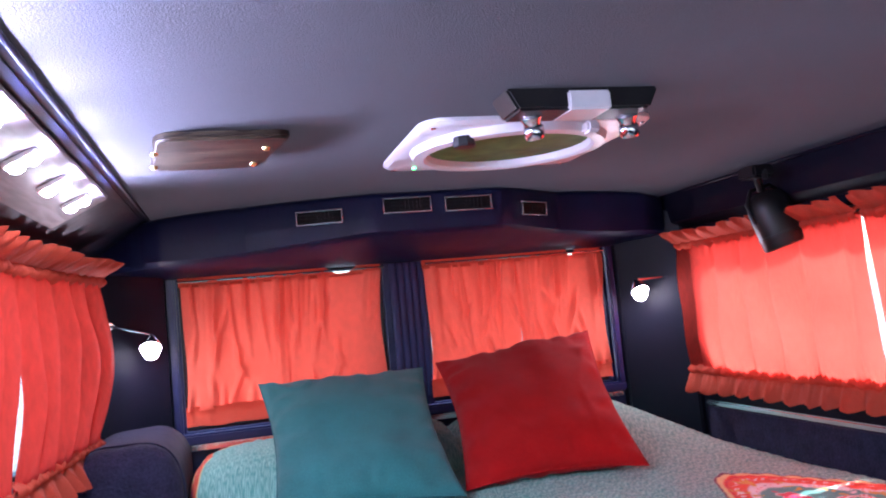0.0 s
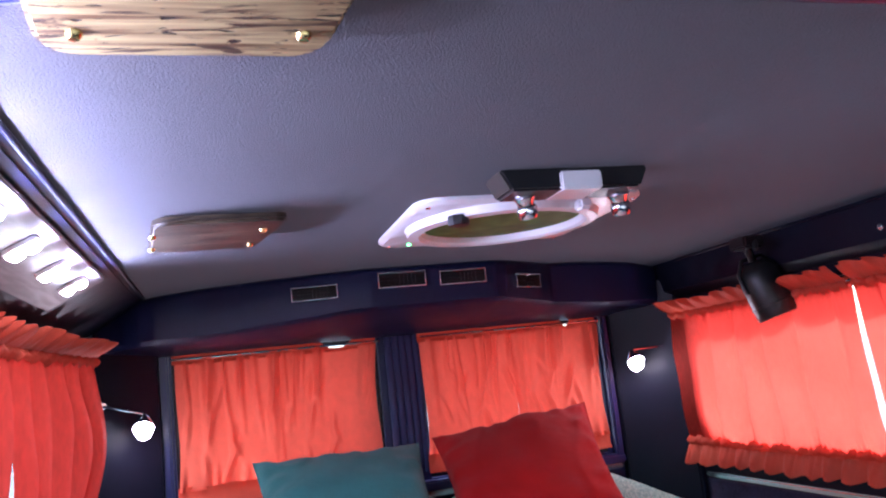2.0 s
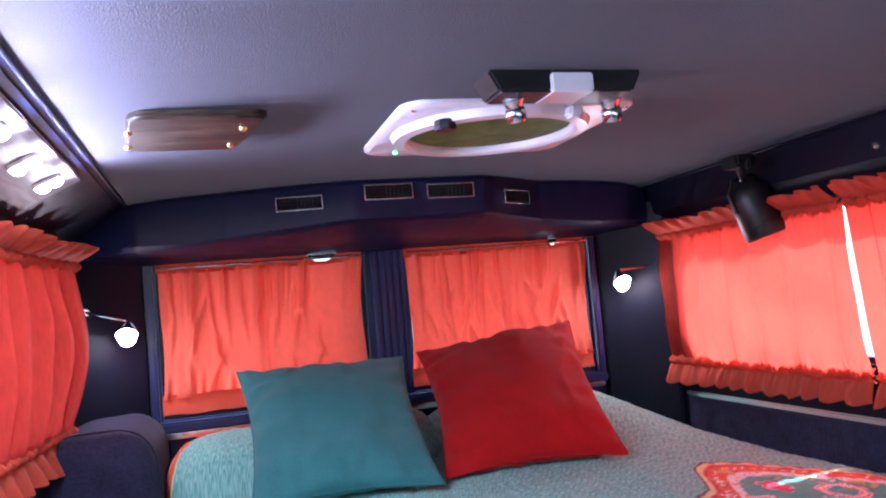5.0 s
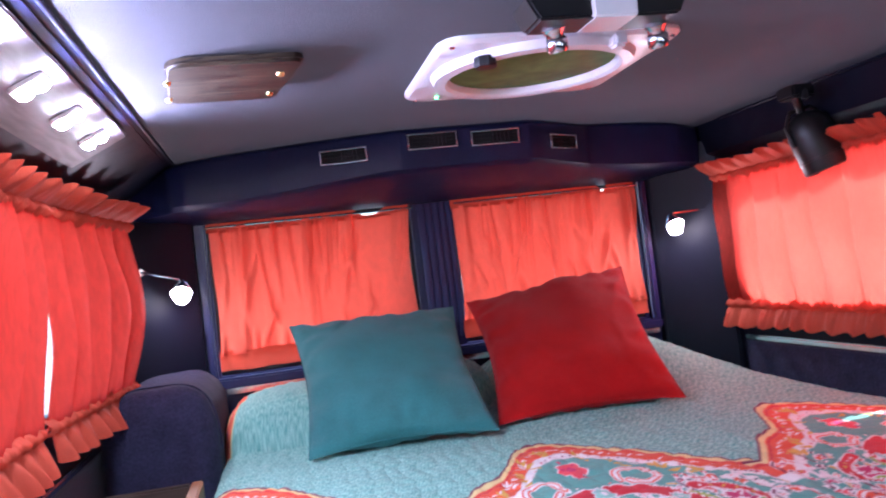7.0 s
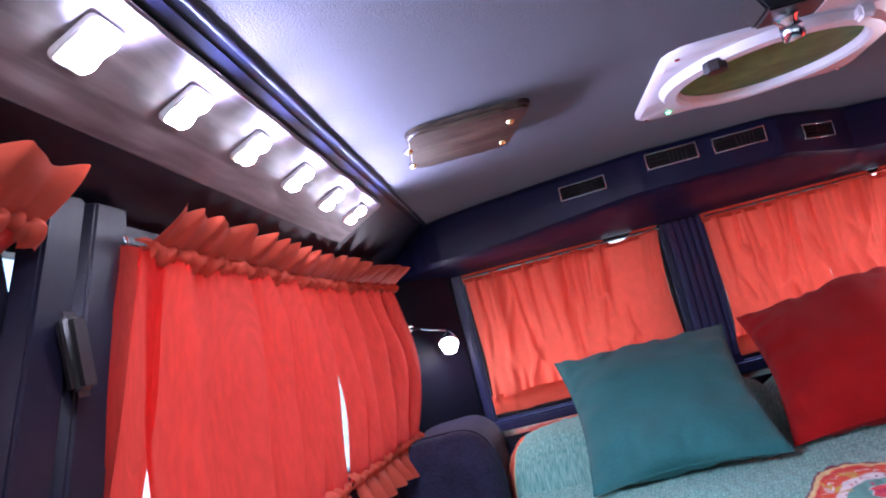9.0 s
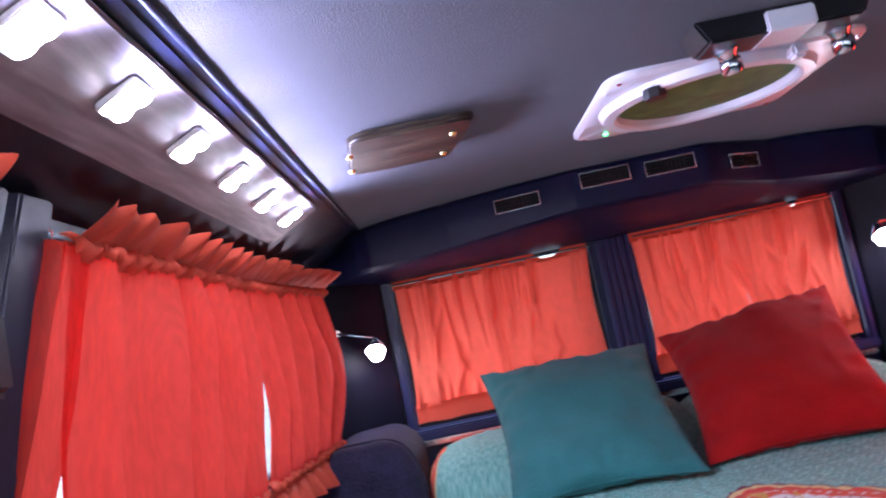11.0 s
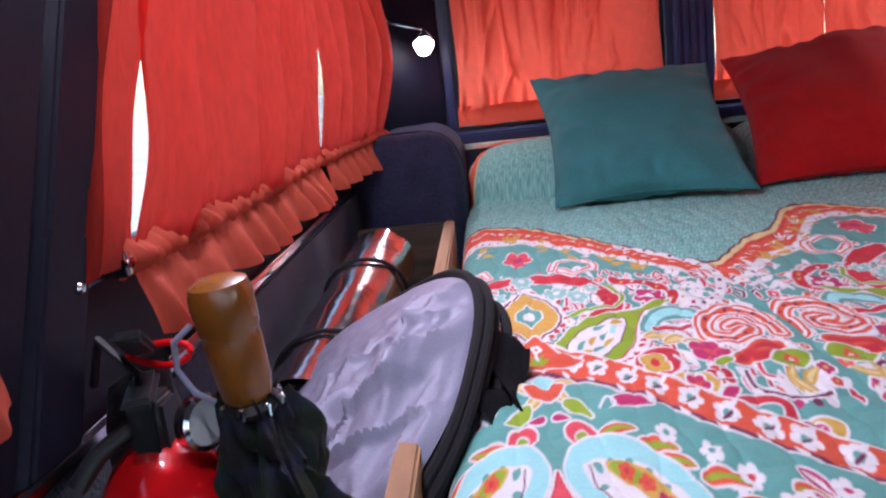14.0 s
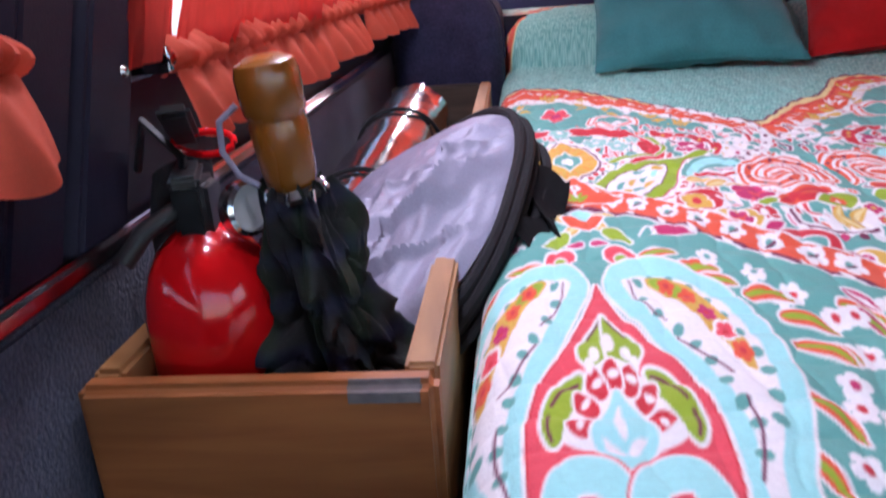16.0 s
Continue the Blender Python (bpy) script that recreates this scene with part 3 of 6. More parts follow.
    if low:
        part("rod_pocket", sheet(gather(z0, seed + 2), nn, 8), ORANGE_RUFFLE, c)
        part("bottom_ruffle", sheet(frill(z0 - 0.010, 0.056, -1, seed + 4), nn, 8), ORANGE_RUFFLE, c, "gathered orange ruffle")
    return c


def left_inset(y, v):
    """The rear end of the rods follows the van's body as it draws in."""
    return (0.045 + 0.022 * v) * max(0.0, (y - 1.35) / 0.72) ** 2


LAB = "gathered orange cotton curtain with ruffles, drawn over the side window"
side_curtain("side_curtain", L_BELT, 1, 0.705, 1.462, 0.815, 1.195, 1.0, LAB, inset=left_inset, bow=0.012, depth=0.034, near_cut=lambda v: 0.178 * v + 0.018 * math.sin(math.pi * min(1, v / 0.50 + 0.12)) ** 2, far_cut=lambda v: 0.036 * min(1, v / 0.40) + 0.06 * v, n=5)
side_curtain("side_curtain", L_BELT, 1, 1.512, 2.085, 0.815, 1.195, 2.7, LAB, inset=left_inset, bow=0.030, near_cut=lambda v: 0.053 * v, n=6, depth=0.024)
side_curtain("side_curtain", L_BELT, 1, 0.630, 0.716, 0.815, 1.195, 4.0, "narrow strip of orange curtain beside the pillar", n=3, near_cut=lambda v: 0.20 * v, far_cut=lambda v: 0.20 * v + 0.03 * max(0, v - 0.3), top=False, low=False, depth=0.008)
side_curtain("side_curtain", R_BELT, -1, 1.434, 2.225, 0.80, 1.180, 5.2, LAB, bow=0.010, near_cut=lambda v: 0.04 * v, n=5, depth=0.020)
side_curtain("side_curtain", R_BELT, -1, 0.98, 1.420, 0.80, 1.180, 6.4, LAB, bow=0.010, far_cut=lambda v: 0.04 * v, n=6)
side_curtain("side_curtain", L_BELT, 1, 0.26, 0.505, 0.840, 1.195, 7.7, "orange cotton curtain with ruffles, gathered to one side", bow=0.016, far_cut=lambda v: 0.19 * v - 0.13 * math.sin(math.pi * v) ** 0.7, n=10)
for nm, x, y0, y1, z in (("curtain_rod", L_BELT + 0.028, 0.84, 2.10, 1.197), ("curtain_rod", L_BELT + 0.028, 0.70, 2.10, 0.815),
                         ("curtain_rod", R_BELT - 0.028, 0.98, 2.25, 1.182), ("curtain_rod", R_BELT - 0.028, 0.98, 2.25, 0.80)):
    r = thing(nm, (x, y0, z), "slim metal curtain rod on side brackets", "curtain rod", group="curtain rods")
    w = L_BELT if x < 0 else R_BELT
    line = [y0 + (y1 - y0) * k / 12 for k in range(13)]
    part("rod", tube([(x + (left_inset(y, 1.0 if z > 1 else 0.0) if x < 0 else 0.0), y, z) for y in line], 0.004, 8), CHROME, r)
    for y in (y0 + 0.004, y1 - 0.004):
        part("bracket", block(min(x, w) - 0.004, max(x, w) + 0.004, y - 0.004, y + 0.004, z - 0.011, z + 0.011, 0.002), CHROME, r)


def rear_curtain(x0, x1, seed, label, split):
    c = thing("rear_curtain", (0.5 * (x0 + x1), BACK - 0.012, 0.785), label, "curtain", group="rear curtains")
    z0, z1 = 0.835, 1.188
    r = random.Random(seed * 10)
    creases = [(r.random(), r.uniform(0.1, 0.75), r.uniform(-0.6, 0.6), r.uniform(0.06, 0.16), r.uniform(0.005, 0.010)) for _ in range(9)]
    for k, (a, b) in enumerate(((x0, split), (split - 0.006, x1))):
        gathers = [(r.random(), r.uniform(0.018, 0.05), r.uniform(0.3, 1.0), r.uniform(-0.10, 0.10)) for _ in range(11)]

        def f(u, v, a=a, b=b, k=k, gathers=gathers):
            x = a + (b - a) * u + math.sin(math.pi * v) * (0.006 * (1 - u) ** 3 if k == 0 else -0.007 * u ** 3)
            fold = 0.009 * noise.noise((x * 7, v * 2.0 + seed, 1.7 + k))
            # soft gathers hang from the rod and die out downwards
            for g, wide, reach, drift in gathers:
                d = (u - g - drift * (1 - v)) / wide
                fold += 0.0075 * math.exp(-d * d) * min(1.0, max(0.0, (v - 1 + reach) / reach) * 1.6)
            # slanting creases where the cloth has been pulled
            for g, h, slope, length, high in creases:
                along, across = (v - h) + slope * (u - g) * 0.5, (u - g) - slope * (v - h)
                fold += high * math.exp(-(along / length) ** 2) * max(0.0, 1 - abs(across) / 0.045)
            # the lower edge is pinched into the hem
            fold += 0.004 * math.sin(2 * math.pi * 7 * u + 4 * noise.noise((u * 5, seed, k))) * max(0.0, 1 - v / 0.22) ** 1.5
            return (x + 0.002 * math.sin(7 * v), BACK - 0.018 - 0.008 * k - 2.2 * fold, z0 + (z1 - z0) * v)
        part("cloth", sheet(f, 110, 60), REAR_ORANGE, c)

    def leak(u):
        """Where the heading sags and daylight shows above it."""
        return 0.022 * math.exp(-((u - (0.80 if seed < 2 else 0.82)) / (0.07 if seed < 2 else 0.022)) ** 4)

    def hem(za, zb, sd):
        return lambda u, v: (x0 - 0.004 + (x1 - x0 + 0.008) * u, BACK - 0.028 + 0.006 * math.sin(math.pi * v) + 0.003 * noise.noise((u * 40, sd, v)), za + (zb - za - (leak(u) if za > 1 else 0)) * v + 0.004 * noise.noise((u * 9, sd, 0)))
    part("hem", sheet(hem(0.792, 0.846, seed), 80, 5), ORANGE_RUFFLE, c, "doubled orange hem")
    part("heading", sheet(hem(1.180, 1.212, seed + 1), 80, 5), ORANGE_RUFFLE, c, "doubled orange heading")
    return c


rear_curtain(WIN_L[0] + 0.007, WIN_L[1] - 0.014, 0.4, "wrinkled orange cotton curtain over a rear door window", -0.315)
rear_curtain(WIN_R[0] - 0.006, WIN_R[1] - 0.015, 3.9, "wrinkled orange cotton curtain over a rear door window", 0.405)
for x0, x1 in (WIN_L, WIN_R):
    solo("curtain_rod", tube([(x0, BACK - 0.024, 1.197), (x1, BACK - 0.024, 1.197)], 0.004, 8), CHROME, "slim metal curtain rod above a rear window", "curtain rod", "curtain rods")

# ---------------------------------------------------------------- bed
BED_L, BED_R, BED_Z = -0.606, 0.84, 0.632
base = thing("bed_base", (0.1, 1.3, 0.0), "dark boxed bed platform under the quilt", "bed base")
part("platform", block(-0.588, 0.82, 0.32, 2.34, 0.0, 0.44, 0.006), BLACK_SOFT, base)
part("mattress", block(-0.588, 0.815, 0.33, 2.32, 0.44, 0.612, 0.03, 3), BLACK_SOFT, base)


def bed_height(x, y):
    """Height of the quilt's surface over the mattress and the two sleeping pillows."""
    z = BED_Z + 0.006 * noise.noise((x * 4, y * 4, 0)) + 0.003 * noise.noise((x * 13, y * 13, 2))
    z += 0.150 * math.exp(-abs((x - 0.40) / 0.31) ** 2.6 - abs((y - 2.28) / 0.30) ** 2.2)
    for cx, cy, rx, ry, h in ((-0.26, 2.20, 0.36, 0.24, 0.115),):
        d = (abs((x - cx) / rx) ** 5 + abs((y - cy) / ry) ** 3)
        if d < 1:
            z += h * (1 - d) ** 0.55
    e = 0.055
    for t in ((x - BED_L) / e, (BED_R - x) / (e * 2.2), (y - 0.30) / (e * 2)):
        if t < 1:
            t = max(0, t)
            z -= 0.05 * (1 - math.sqrt(1 - (1 - t) ** 2))
    return z


def cushion(name, mat, corners, thick, label, seed):
    """A square scatter cushion through four corner points."""
    tl, tr, br, bl = (Vector(c) for c in corners)
    mid = (tl + tr + br + bl) / 4
    nrm = (tr - tl).cross(bl - tl).normalized()
    bm = bmesh.new()
    N = 56

    def at(u, v, side):
        p = tl.lerp(tr, u).lerp(bl.lerp(br, u), v)
        a, b = abs(2 * u - 1), abs(2 * v - 1)
        p += (mid - p) * (0.10 * ((1 - a ** 2) * b ** 6 + (1 - b ** 2) * a ** 6))
        puff = ((1 - a ** 2.2) * (1 - b ** 2.2)) ** 0.55
        wr = 0.010 * noise.noise((u * 4, v * 4, seed)) + 0.007 * noise.noise((u * 13, v * 9, seed + side)) * (a ** 2 + b ** 2) * 0.6
        wr += 0.006 * max(0.0, 1 - 6 * abs(noise.noise((u * 3.1 + v, v * 3.1 - u, seed + 9)))) * (a * a + b * b)
        edge = math.sin(34 * (u if b > a else v) + 3 * noise.noise((u * 5, v * 5, seed))) * 0.0075 * max(a, b) ** 4 * (1 - max(a, b) ** 14)
        return p + nrm * side * (thick * puff + (wr + edge) * puff ** 0.3)
    f = [[bm.verts.new(at(i / N, j / N, 1)) for j in range(N + 1)] for i in range(N + 1)]
    g = [[f[i][j] if i in (0, N) or j in (0, N) else bm.verts.new(at(i / N, j / N, -1)) for j in range(N + 1)] for i in range(N + 1)]
    for q in (f, g):
        for i in range(N):
            for j in range(N):
                bm.faces.new((q[i][j], q[i + 1][j], q[i + 1][j + 1], q[i][j + 1]))
    bmesh.ops.recalc_face_normals(bm, faces=bm.faces)
    c = thing(name, (mid.x, mid.y, min(p.z for p in (tl, tr, br, bl))), label, "cushion", group="scatter cushions")
    part("cover", bm, mat, c)
    loop = []
    for a, b in ((tl, tr), (tr, br), (br, bl), (bl, tl)):
        for k in range(N):
            t = k / N
            p = a.lerp(b, t)
            loop.append(p + (mid - p) * (0.10 * (1 - (2 * t - 1) ** 2)))
    part("piping", tube(loop, 0.0022, 6, closed=True), mat, c)
    return c


cushion("cushion", TEAL, ((-0.412, 2.196, 0.902), (0.030, 2.190, 0.899), (-0.006, 1.712, 0.650), (-0.408, 1.768, 0.640)), 0.062,
        "square teal velour cushion leaning on the bed pillows", 1)
cushion("cushion", RED, ((0.095, 2.285, 0.900), (0.558, 2.236, 0.950), (0.440, 1.722, 0.652), (0.016, 1.784, 0.644)), 0.064,
        "square red velour cushion leaning on the bed pillows", 6)

# ---------------------------------------------------------------- blue carpeted arch cover
bm = bmesh.new()
ARCH_R, rings = 0.060, []
for k in range(30):
    # the end facing the bed's foot is rounded over, the rest runs straight back
    a = min(1.0, k / 10)
    d = ARCH_R * (1 - math.sin(a * math.pi / 2))
    y = 1.900 + (ARCH_R * (1 - math.cos(a * math.pi / 2)) if k <= 10 else ARCH_R + (k - 10) / 19 * 0.375)
    ring = []
    for x, z in [(-0.850, 0.0), (-0.850, 0.4)] + [(-0.7235 + 0.1265 * math.copysign(abs(math.cos(b)) ** 0.55, math.cos(b)), 0.66 + 0.155 * math.sin(b) ** 0.75)
                 for b in [math.pi * (1 - q / 30) for q in range(31)]] + [(-0.597, 0.4), (-0.597, 0.0)]:
        x, z = -0.7235 + (x + 0.7235) * (1 - d / 0.1265), z - (d if z > 0.6 else 0)
        ring.append(bm.verts.new((x + 0.003 * noise.noise((x * 22, y * 22, z * 22)), y, z + 0.004 * noise.noise((x * 17, y * 17, 3)))))
    rings.append(ring)
for a, b in zip(rings, rings[1:]):
    for q in range(len(a) - 1):
        bm.faces.new((a[q], a[q + 1], b[q + 1], b[q]))
bm.faces.new(rings[0]), bm.faces.new(rings[-1][::-1])
bmesh.ops.recalc_face_normals(bm, faces=bm.faces)
arch = thing("arch_cover", (-0.72, 2.1, 0.0), "blue fleece-covered block beside the bed head", "padded block")
part("cover", bm, FLEECE, arch)
part("seam", tube([(-0.7235 + 0.1285 * math.copysign(abs(math.cos(b)) ** 0.55, math.cos(b)), 1.962, 0.66 + 0.157 * math.sin(b) ** 0.75) for b in [math.pi * (1 - q / 30) for q in range(31)]], 0.0022, 6), FLEECE, arch)

# ---------------------------------------------------------------- open wooden box
bx0, bx1, by0, by1, bz0, bz1, bt = -0.850, -0.623, 0.532, 1.760, 0.34, 0.637, 0.022
crate = thing("storage_box", (-0.73, 1.1, bz0), "long open box of oiled wooden boards beside the bed", "box")
part("side_board", block(bx0, bx0 + bt, by0, 0.74, bz0, bz1, 0.004), BOARD, crate, smooth=False)
part("side_board", block(bx1 - bt, bx1, by0, by1, bz0, bz1, 0.003, 3), BOARD, crate, smooth=False)
front = part("end_board", block(bx0 - 0.001, bx1 + 0.001, by0 - 0.022, by0 - 0.0005, bz0, bz1 - 0.001, 0.006, 3), BOARD_END, crate, smooth=False)
STAIN = material("grey_worn_wood", (0.17, 0.14, 0.135), 0.6, vary=0.4, scale=120, coarse=40)
part("worn_patch", block(bx1 - 0.060, bx1 - 0.004, by0 - 0.0228, by0 - 0.010, bz1 - 0.020, bz1 - 0.0006, 0.006, 3), STAIN, front, "grey worn patch", smooth=False)
# darkened by its material, standing in for shade at the box's far end
part("end_board", block(bx0 + bt, bx1 - bt, by1 - bt, by1 - 0.001, bz0, bz1 - 0.001, 0.004), BOARD_DARK, crate, "end board darkened to stand for the shade in the box", smooth=False)
part("bottom_board", block(bx0 + bt, bx1 - bt, by0 + bt, by1 - bt, bz0, bz0 + 0.012, 0.001), BOARD, crate, smooth=False)
solo("side_locker", block(L_BELT + 0.012, -0.62, 0.47, 1.76, 0.0, 0.34, 0.004), BLACK_SOFT, "dark carpeted locker under the wooden box", "locker")


# ---------------------------------------------------------------- things in the box
ex = thing("fire_extinguisher", (-0.783, 0.590, 0.365), "small glossy red fire extinguisher with a black valve", "fire extinguisher")
X0 = Matrix.Translation((-0.783, 0.590, 0.365))
X1 = X0 @ Matrix.Translation((0, 0, -0.042))
part("cylinder", lathe([(0, 0), (0.038, 0), (0.0475, 0.008), (0.0480, 0.272), (0.0472, 0.292), (0.0445, 0.308), (0.0395, 0.323), (0.0315, 0.336), (0.0220, 0.345), (0.0140, 0.350), (0.0105, 0.355), (0.0090, 0.362), (0.0090, 0.372), (0, 0.372)], X0, 40), RED_PAINT, ex)
valve = part("valve", block(-0.013, 0.013, -0.016, 0.016, 0.385, 0.425, 0.005, 3, X1), BLACK, ex)
part("lever", block(-0.010, 0.010, -0.075, 0.012, -0.004, 0.004, 0.003, 2, X1 @ pose(-0.016, 0.035, 0.446, -22, 0, 20)), BLACK, ex)
part("lever", block(-0.010, 0.010, -0.065, 0.012, -0.004, 0.004, 0.003, 2, X1 @ pose(-0.016, 0.030, 0.424, -4, 0, 20)), BLACK, ex)
part("nozzle", tube([X1 @ Vector(p) for p in ((-0.012, -0.008, 0.405), (-0.030, -0.022, 0.395), (-0.042, -0.034, 0.378))], 0.0065, 12), BLACK, ex)
gauge = part("gauge", lathe([(0, 0), (0.017, 0), (0.019, 0.003), (0.019, 0.012), (0.016, 0.014), (0.016, 0.011), (0, 0.011)], X1 @ pose(0.026, 0.002, 0.402, 84, 0, 62), 28), CHROME, ex, "chrome-rimmed pressure gauge")
part("dial", lathe([(0, 0.0118), (0.0155, 0.0118), (0.0155, 0.0112)], X1 @ pose(0.026, 0.002, 0.402, 84, 0, 62), 24), WHITE, gauge)
part("pull_pin", tube([X1 @ Vector((-0.004 + 0.022 * math.cos(a), 0.036 + 0.004 * math.sin(2 * a), 0.440 + 0.008 * math.sin(a))) for a in [k * math.pi / 10 for k in range(20)]], 0.0026, 8, closed=True), RED_PAINT, ex, "red plastic pull pin")
part("bracket_strap", lathe([(0.0482, 0.10), (0.0505, 0.10), (0.0505, 0.13), (0.0482, 0.13)], X0, 36), BLACK, ex)

bg = thing("black_pouch", (-0.83, 0.64, 0.50), "crumpled black cloth pouch behind the extinguisher", "pouch")
part("cloth", sheet(lambda u, v: Vector((-0.815 + 0.030 * math.cos(6.2832 * u) * (1 - 0.3 * v), 0.652 + 0.055 * math.sin(6.2832 * u) * (1 - 0.35 * v), 0.36 + 0.385 * v)) * 1.0
     + Vector((0.012 * noise.noise((4 * u, 6 * v, 1)), 0.014 * noise.noise((5 * u, 7 * v, 2)), 0.012 * noise.noise((3 * u, 2, 5)))), 60, 26), BLACK_SOFT, bg)
part("cord", tube([(-0.80, 0.60, 0.72), (-0.79, 0.595, 0.76), (-0.815, 0.60, 0.785), (-0.83, 0.61, 0.75)], 0.003, 8), BLACK, bg)

um = thing("umbrella", (-0.665, 0.60, 0.365), "folded dark tartan umbrella with a varnished wooden handle", "umbrella")
H0 = Matrix.Translation((-0.717, 0.590, 0.745)) @ pose(0, 0, 0, 3, -5, 0)
part("handle", lathe([(0, -0.006), (0.0145, -0.006), (0.0165, -0.002), (0.0178, 0.006), (0.0190, 0.036), (0.0182, 0.039), (0.0182, 0.042), (0.0200, 0.045), (0.0208, 0.056), (0.0208, 0.068), (0.0188, 0.075), (0.011, 0.079), (0, 0.080)], H0, 36), HANDLE, um)
part("wrist_cord", tube([H0 @ Vector(p) for p in ((-0.022, -0.006, 0.052), (-0.034, -0.010, 0.044), (-0.037, -0.010, 0.025), (-0.030, -0.010, 0.008), (-0.018, -0.012, 0.000))], 0.0022, 8), SILVER, um)
part("cap", lathe([(0, -0.014), (0.019, -0.014), (0.021, -0.010), (0.017, -0.0055), (0, -0.0055)], H0, 24), BLACK, um)

TARTAN = material("dark_tartan", (0.012, 0.022, 0.020), 0.8, vary=0.5, scale=160, bump=0.3)
nt = TARTAN.node_tree
tb = nt.nodes["Principled BSDF"]
tc = nt.nodes.new("ShaderNodeTexCoord")
w1, w2 = nt.nodes.new("ShaderNodeTexWave"), nt.nodes.new("ShaderNodeTexWave")
w1.bands_direction, w2.bands_direction = "X", "Z"
for w, c in ((w1, 11), (w2, 9)):
    w.inputs["Scale"].default_value, w.inputs["Distortion"].default_value = c, 2.0
    nt.links.new(tc.outputs["Object"], w.inputs[0])
cx = nt.nodes.new("ShaderNodeCombineColor")
for w, k, s in ((w1, 1, 0.018), (w2, 2, 0.026)):
    mr = nt.nodes.new("ShaderNodeMapRange")
    mr.inputs[1].default_value, mr.inputs[3].default_value, mr.inputs[4].default_value = 0.55, 0.007, s
    nt.links.new(w.outputs["Fac"], mr.inputs[0]), nt.links.new(mr.outputs[0], cx.inputs[k])
cx.inputs[0].default_value = 0.006
nt.links.new(cx.outputs[0], tb.inputs["Base Color"])


def folds(u, v):
    """Rolled cloth, gathered at the handle and loose below."""
    a = 2 * math.pi * u
    c = Vector((-0.716, 0.592, 0.738)).lerp(Vector((-0.676, 0.632, 0.375)), v)
    r = 0.021 + 0.026 * math.sin(math.pi * min(1, v * 1.25 + 0.02) * 0.62) * (1 + 0.1 * math.sin(5 * v))
    r *= (1 - 0.12 * v) * (1 + 0.10 * math.sin(5 * a + 4 * v)) + 0.52 * noise.noise((2.2 * math.cos(a), 2.2 * math.sin(a), v * 7)) + 0.45 * abs(noise.noise((3 * math.cos(a), 3 * math.sin(a), v * 9))) - 0.30 * max(0, 1 - 5 * abs(noise.noise((2.5 * math.cos(a) + v * 3, 2.5 * math.sin(a), v * 12 + 4))))
    return c + Vector((r * math.cos(a), r * math.sin(a), 0.006 * math.sin(9 * a) * (1 - v)))


part("canopy", sheet(folds, 160, 80), TARTAN, um, "dark green and blue tartan cloth")
part("tie_strap", sheet(lambda u, v: folds(u, 0.42 + 0.07 * v + 0.03 * math.sin(6.28 * u)) * 1.0 + Vector((0.006 * math.cos(6.28 * u), 0.006 * math.sin(6.28 * u), 0)), 60, 3, thick=0.002), TARTAN, um)
for k in range(8):
    a = 2 * math.pi * k / 8
    part("rib_tip", lathe([(0, 0.006), (0.0024, 0.004), (0.0024, -0.004), (0, -0.006)], Matrix.Translation((-0.716 + 0.0205 * math.cos(a), 0.592 + 0.0205 * math.sin(a), 0.735)), 8), CHROME, um)

# rolled foil sunshade
ro = thing("rolled_sunshade", (-0.77, 1.2, 0.55), "rolled reflective silver sunshade held by black elastic", "sunshade")
A, B = Vector((-0.757, 1.565, 0.606)), Vector((-0.784, 0.950, 0.556))
ax = (B - A).normalized()
side = ax.cross(Vector((0, 0, 1))).normalized()
upv = side.cross(ax)


def roll(u, v):
    a = 2 * math.pi * u * 3.2
    r = 0.063 - 0.0045 * u * 3.2 * 0.8 + 0.0025 * noise.noise((2 * math.cos(a), v * 7, 2 * math.sin(a))) + 0.0015 * noise.noise((a * 2, v * 22, 3))
    return A.lerp(B, v) + (side * math.cos(a) + upv * math.sin(a)) * r


part("foil_sheet", sheet(roll, 150, 30), FOIL, ro)
for t in (0.30, 0.78):
    c = A.lerp(B, t)
    part("elastic", tube([c + (side * math.cos(a) + upv * math.sin(a)) * 0.0662 + ax * 0.02 * math.sin(a + 1) for a in [2 * math.pi * k / 36 for k in range(36)]], 0.0035, 8, closed=True), BLACK_SOFT, ro)

# folded silver shade, sagging over the box edge
sh = thing("folded_sunshade", (-0.69, 0.95, 0.56), "crumpled silver-grey folded sunshade with a black rim", "sunshade")


def squared(a):
    """A round outline pressed towards a square."""
    c, d = math.cos(a), math.sin(a)
    return math.copysign(abs(c) ** 0.78, c), math.copysign(abs(d) ** 0.78, d)


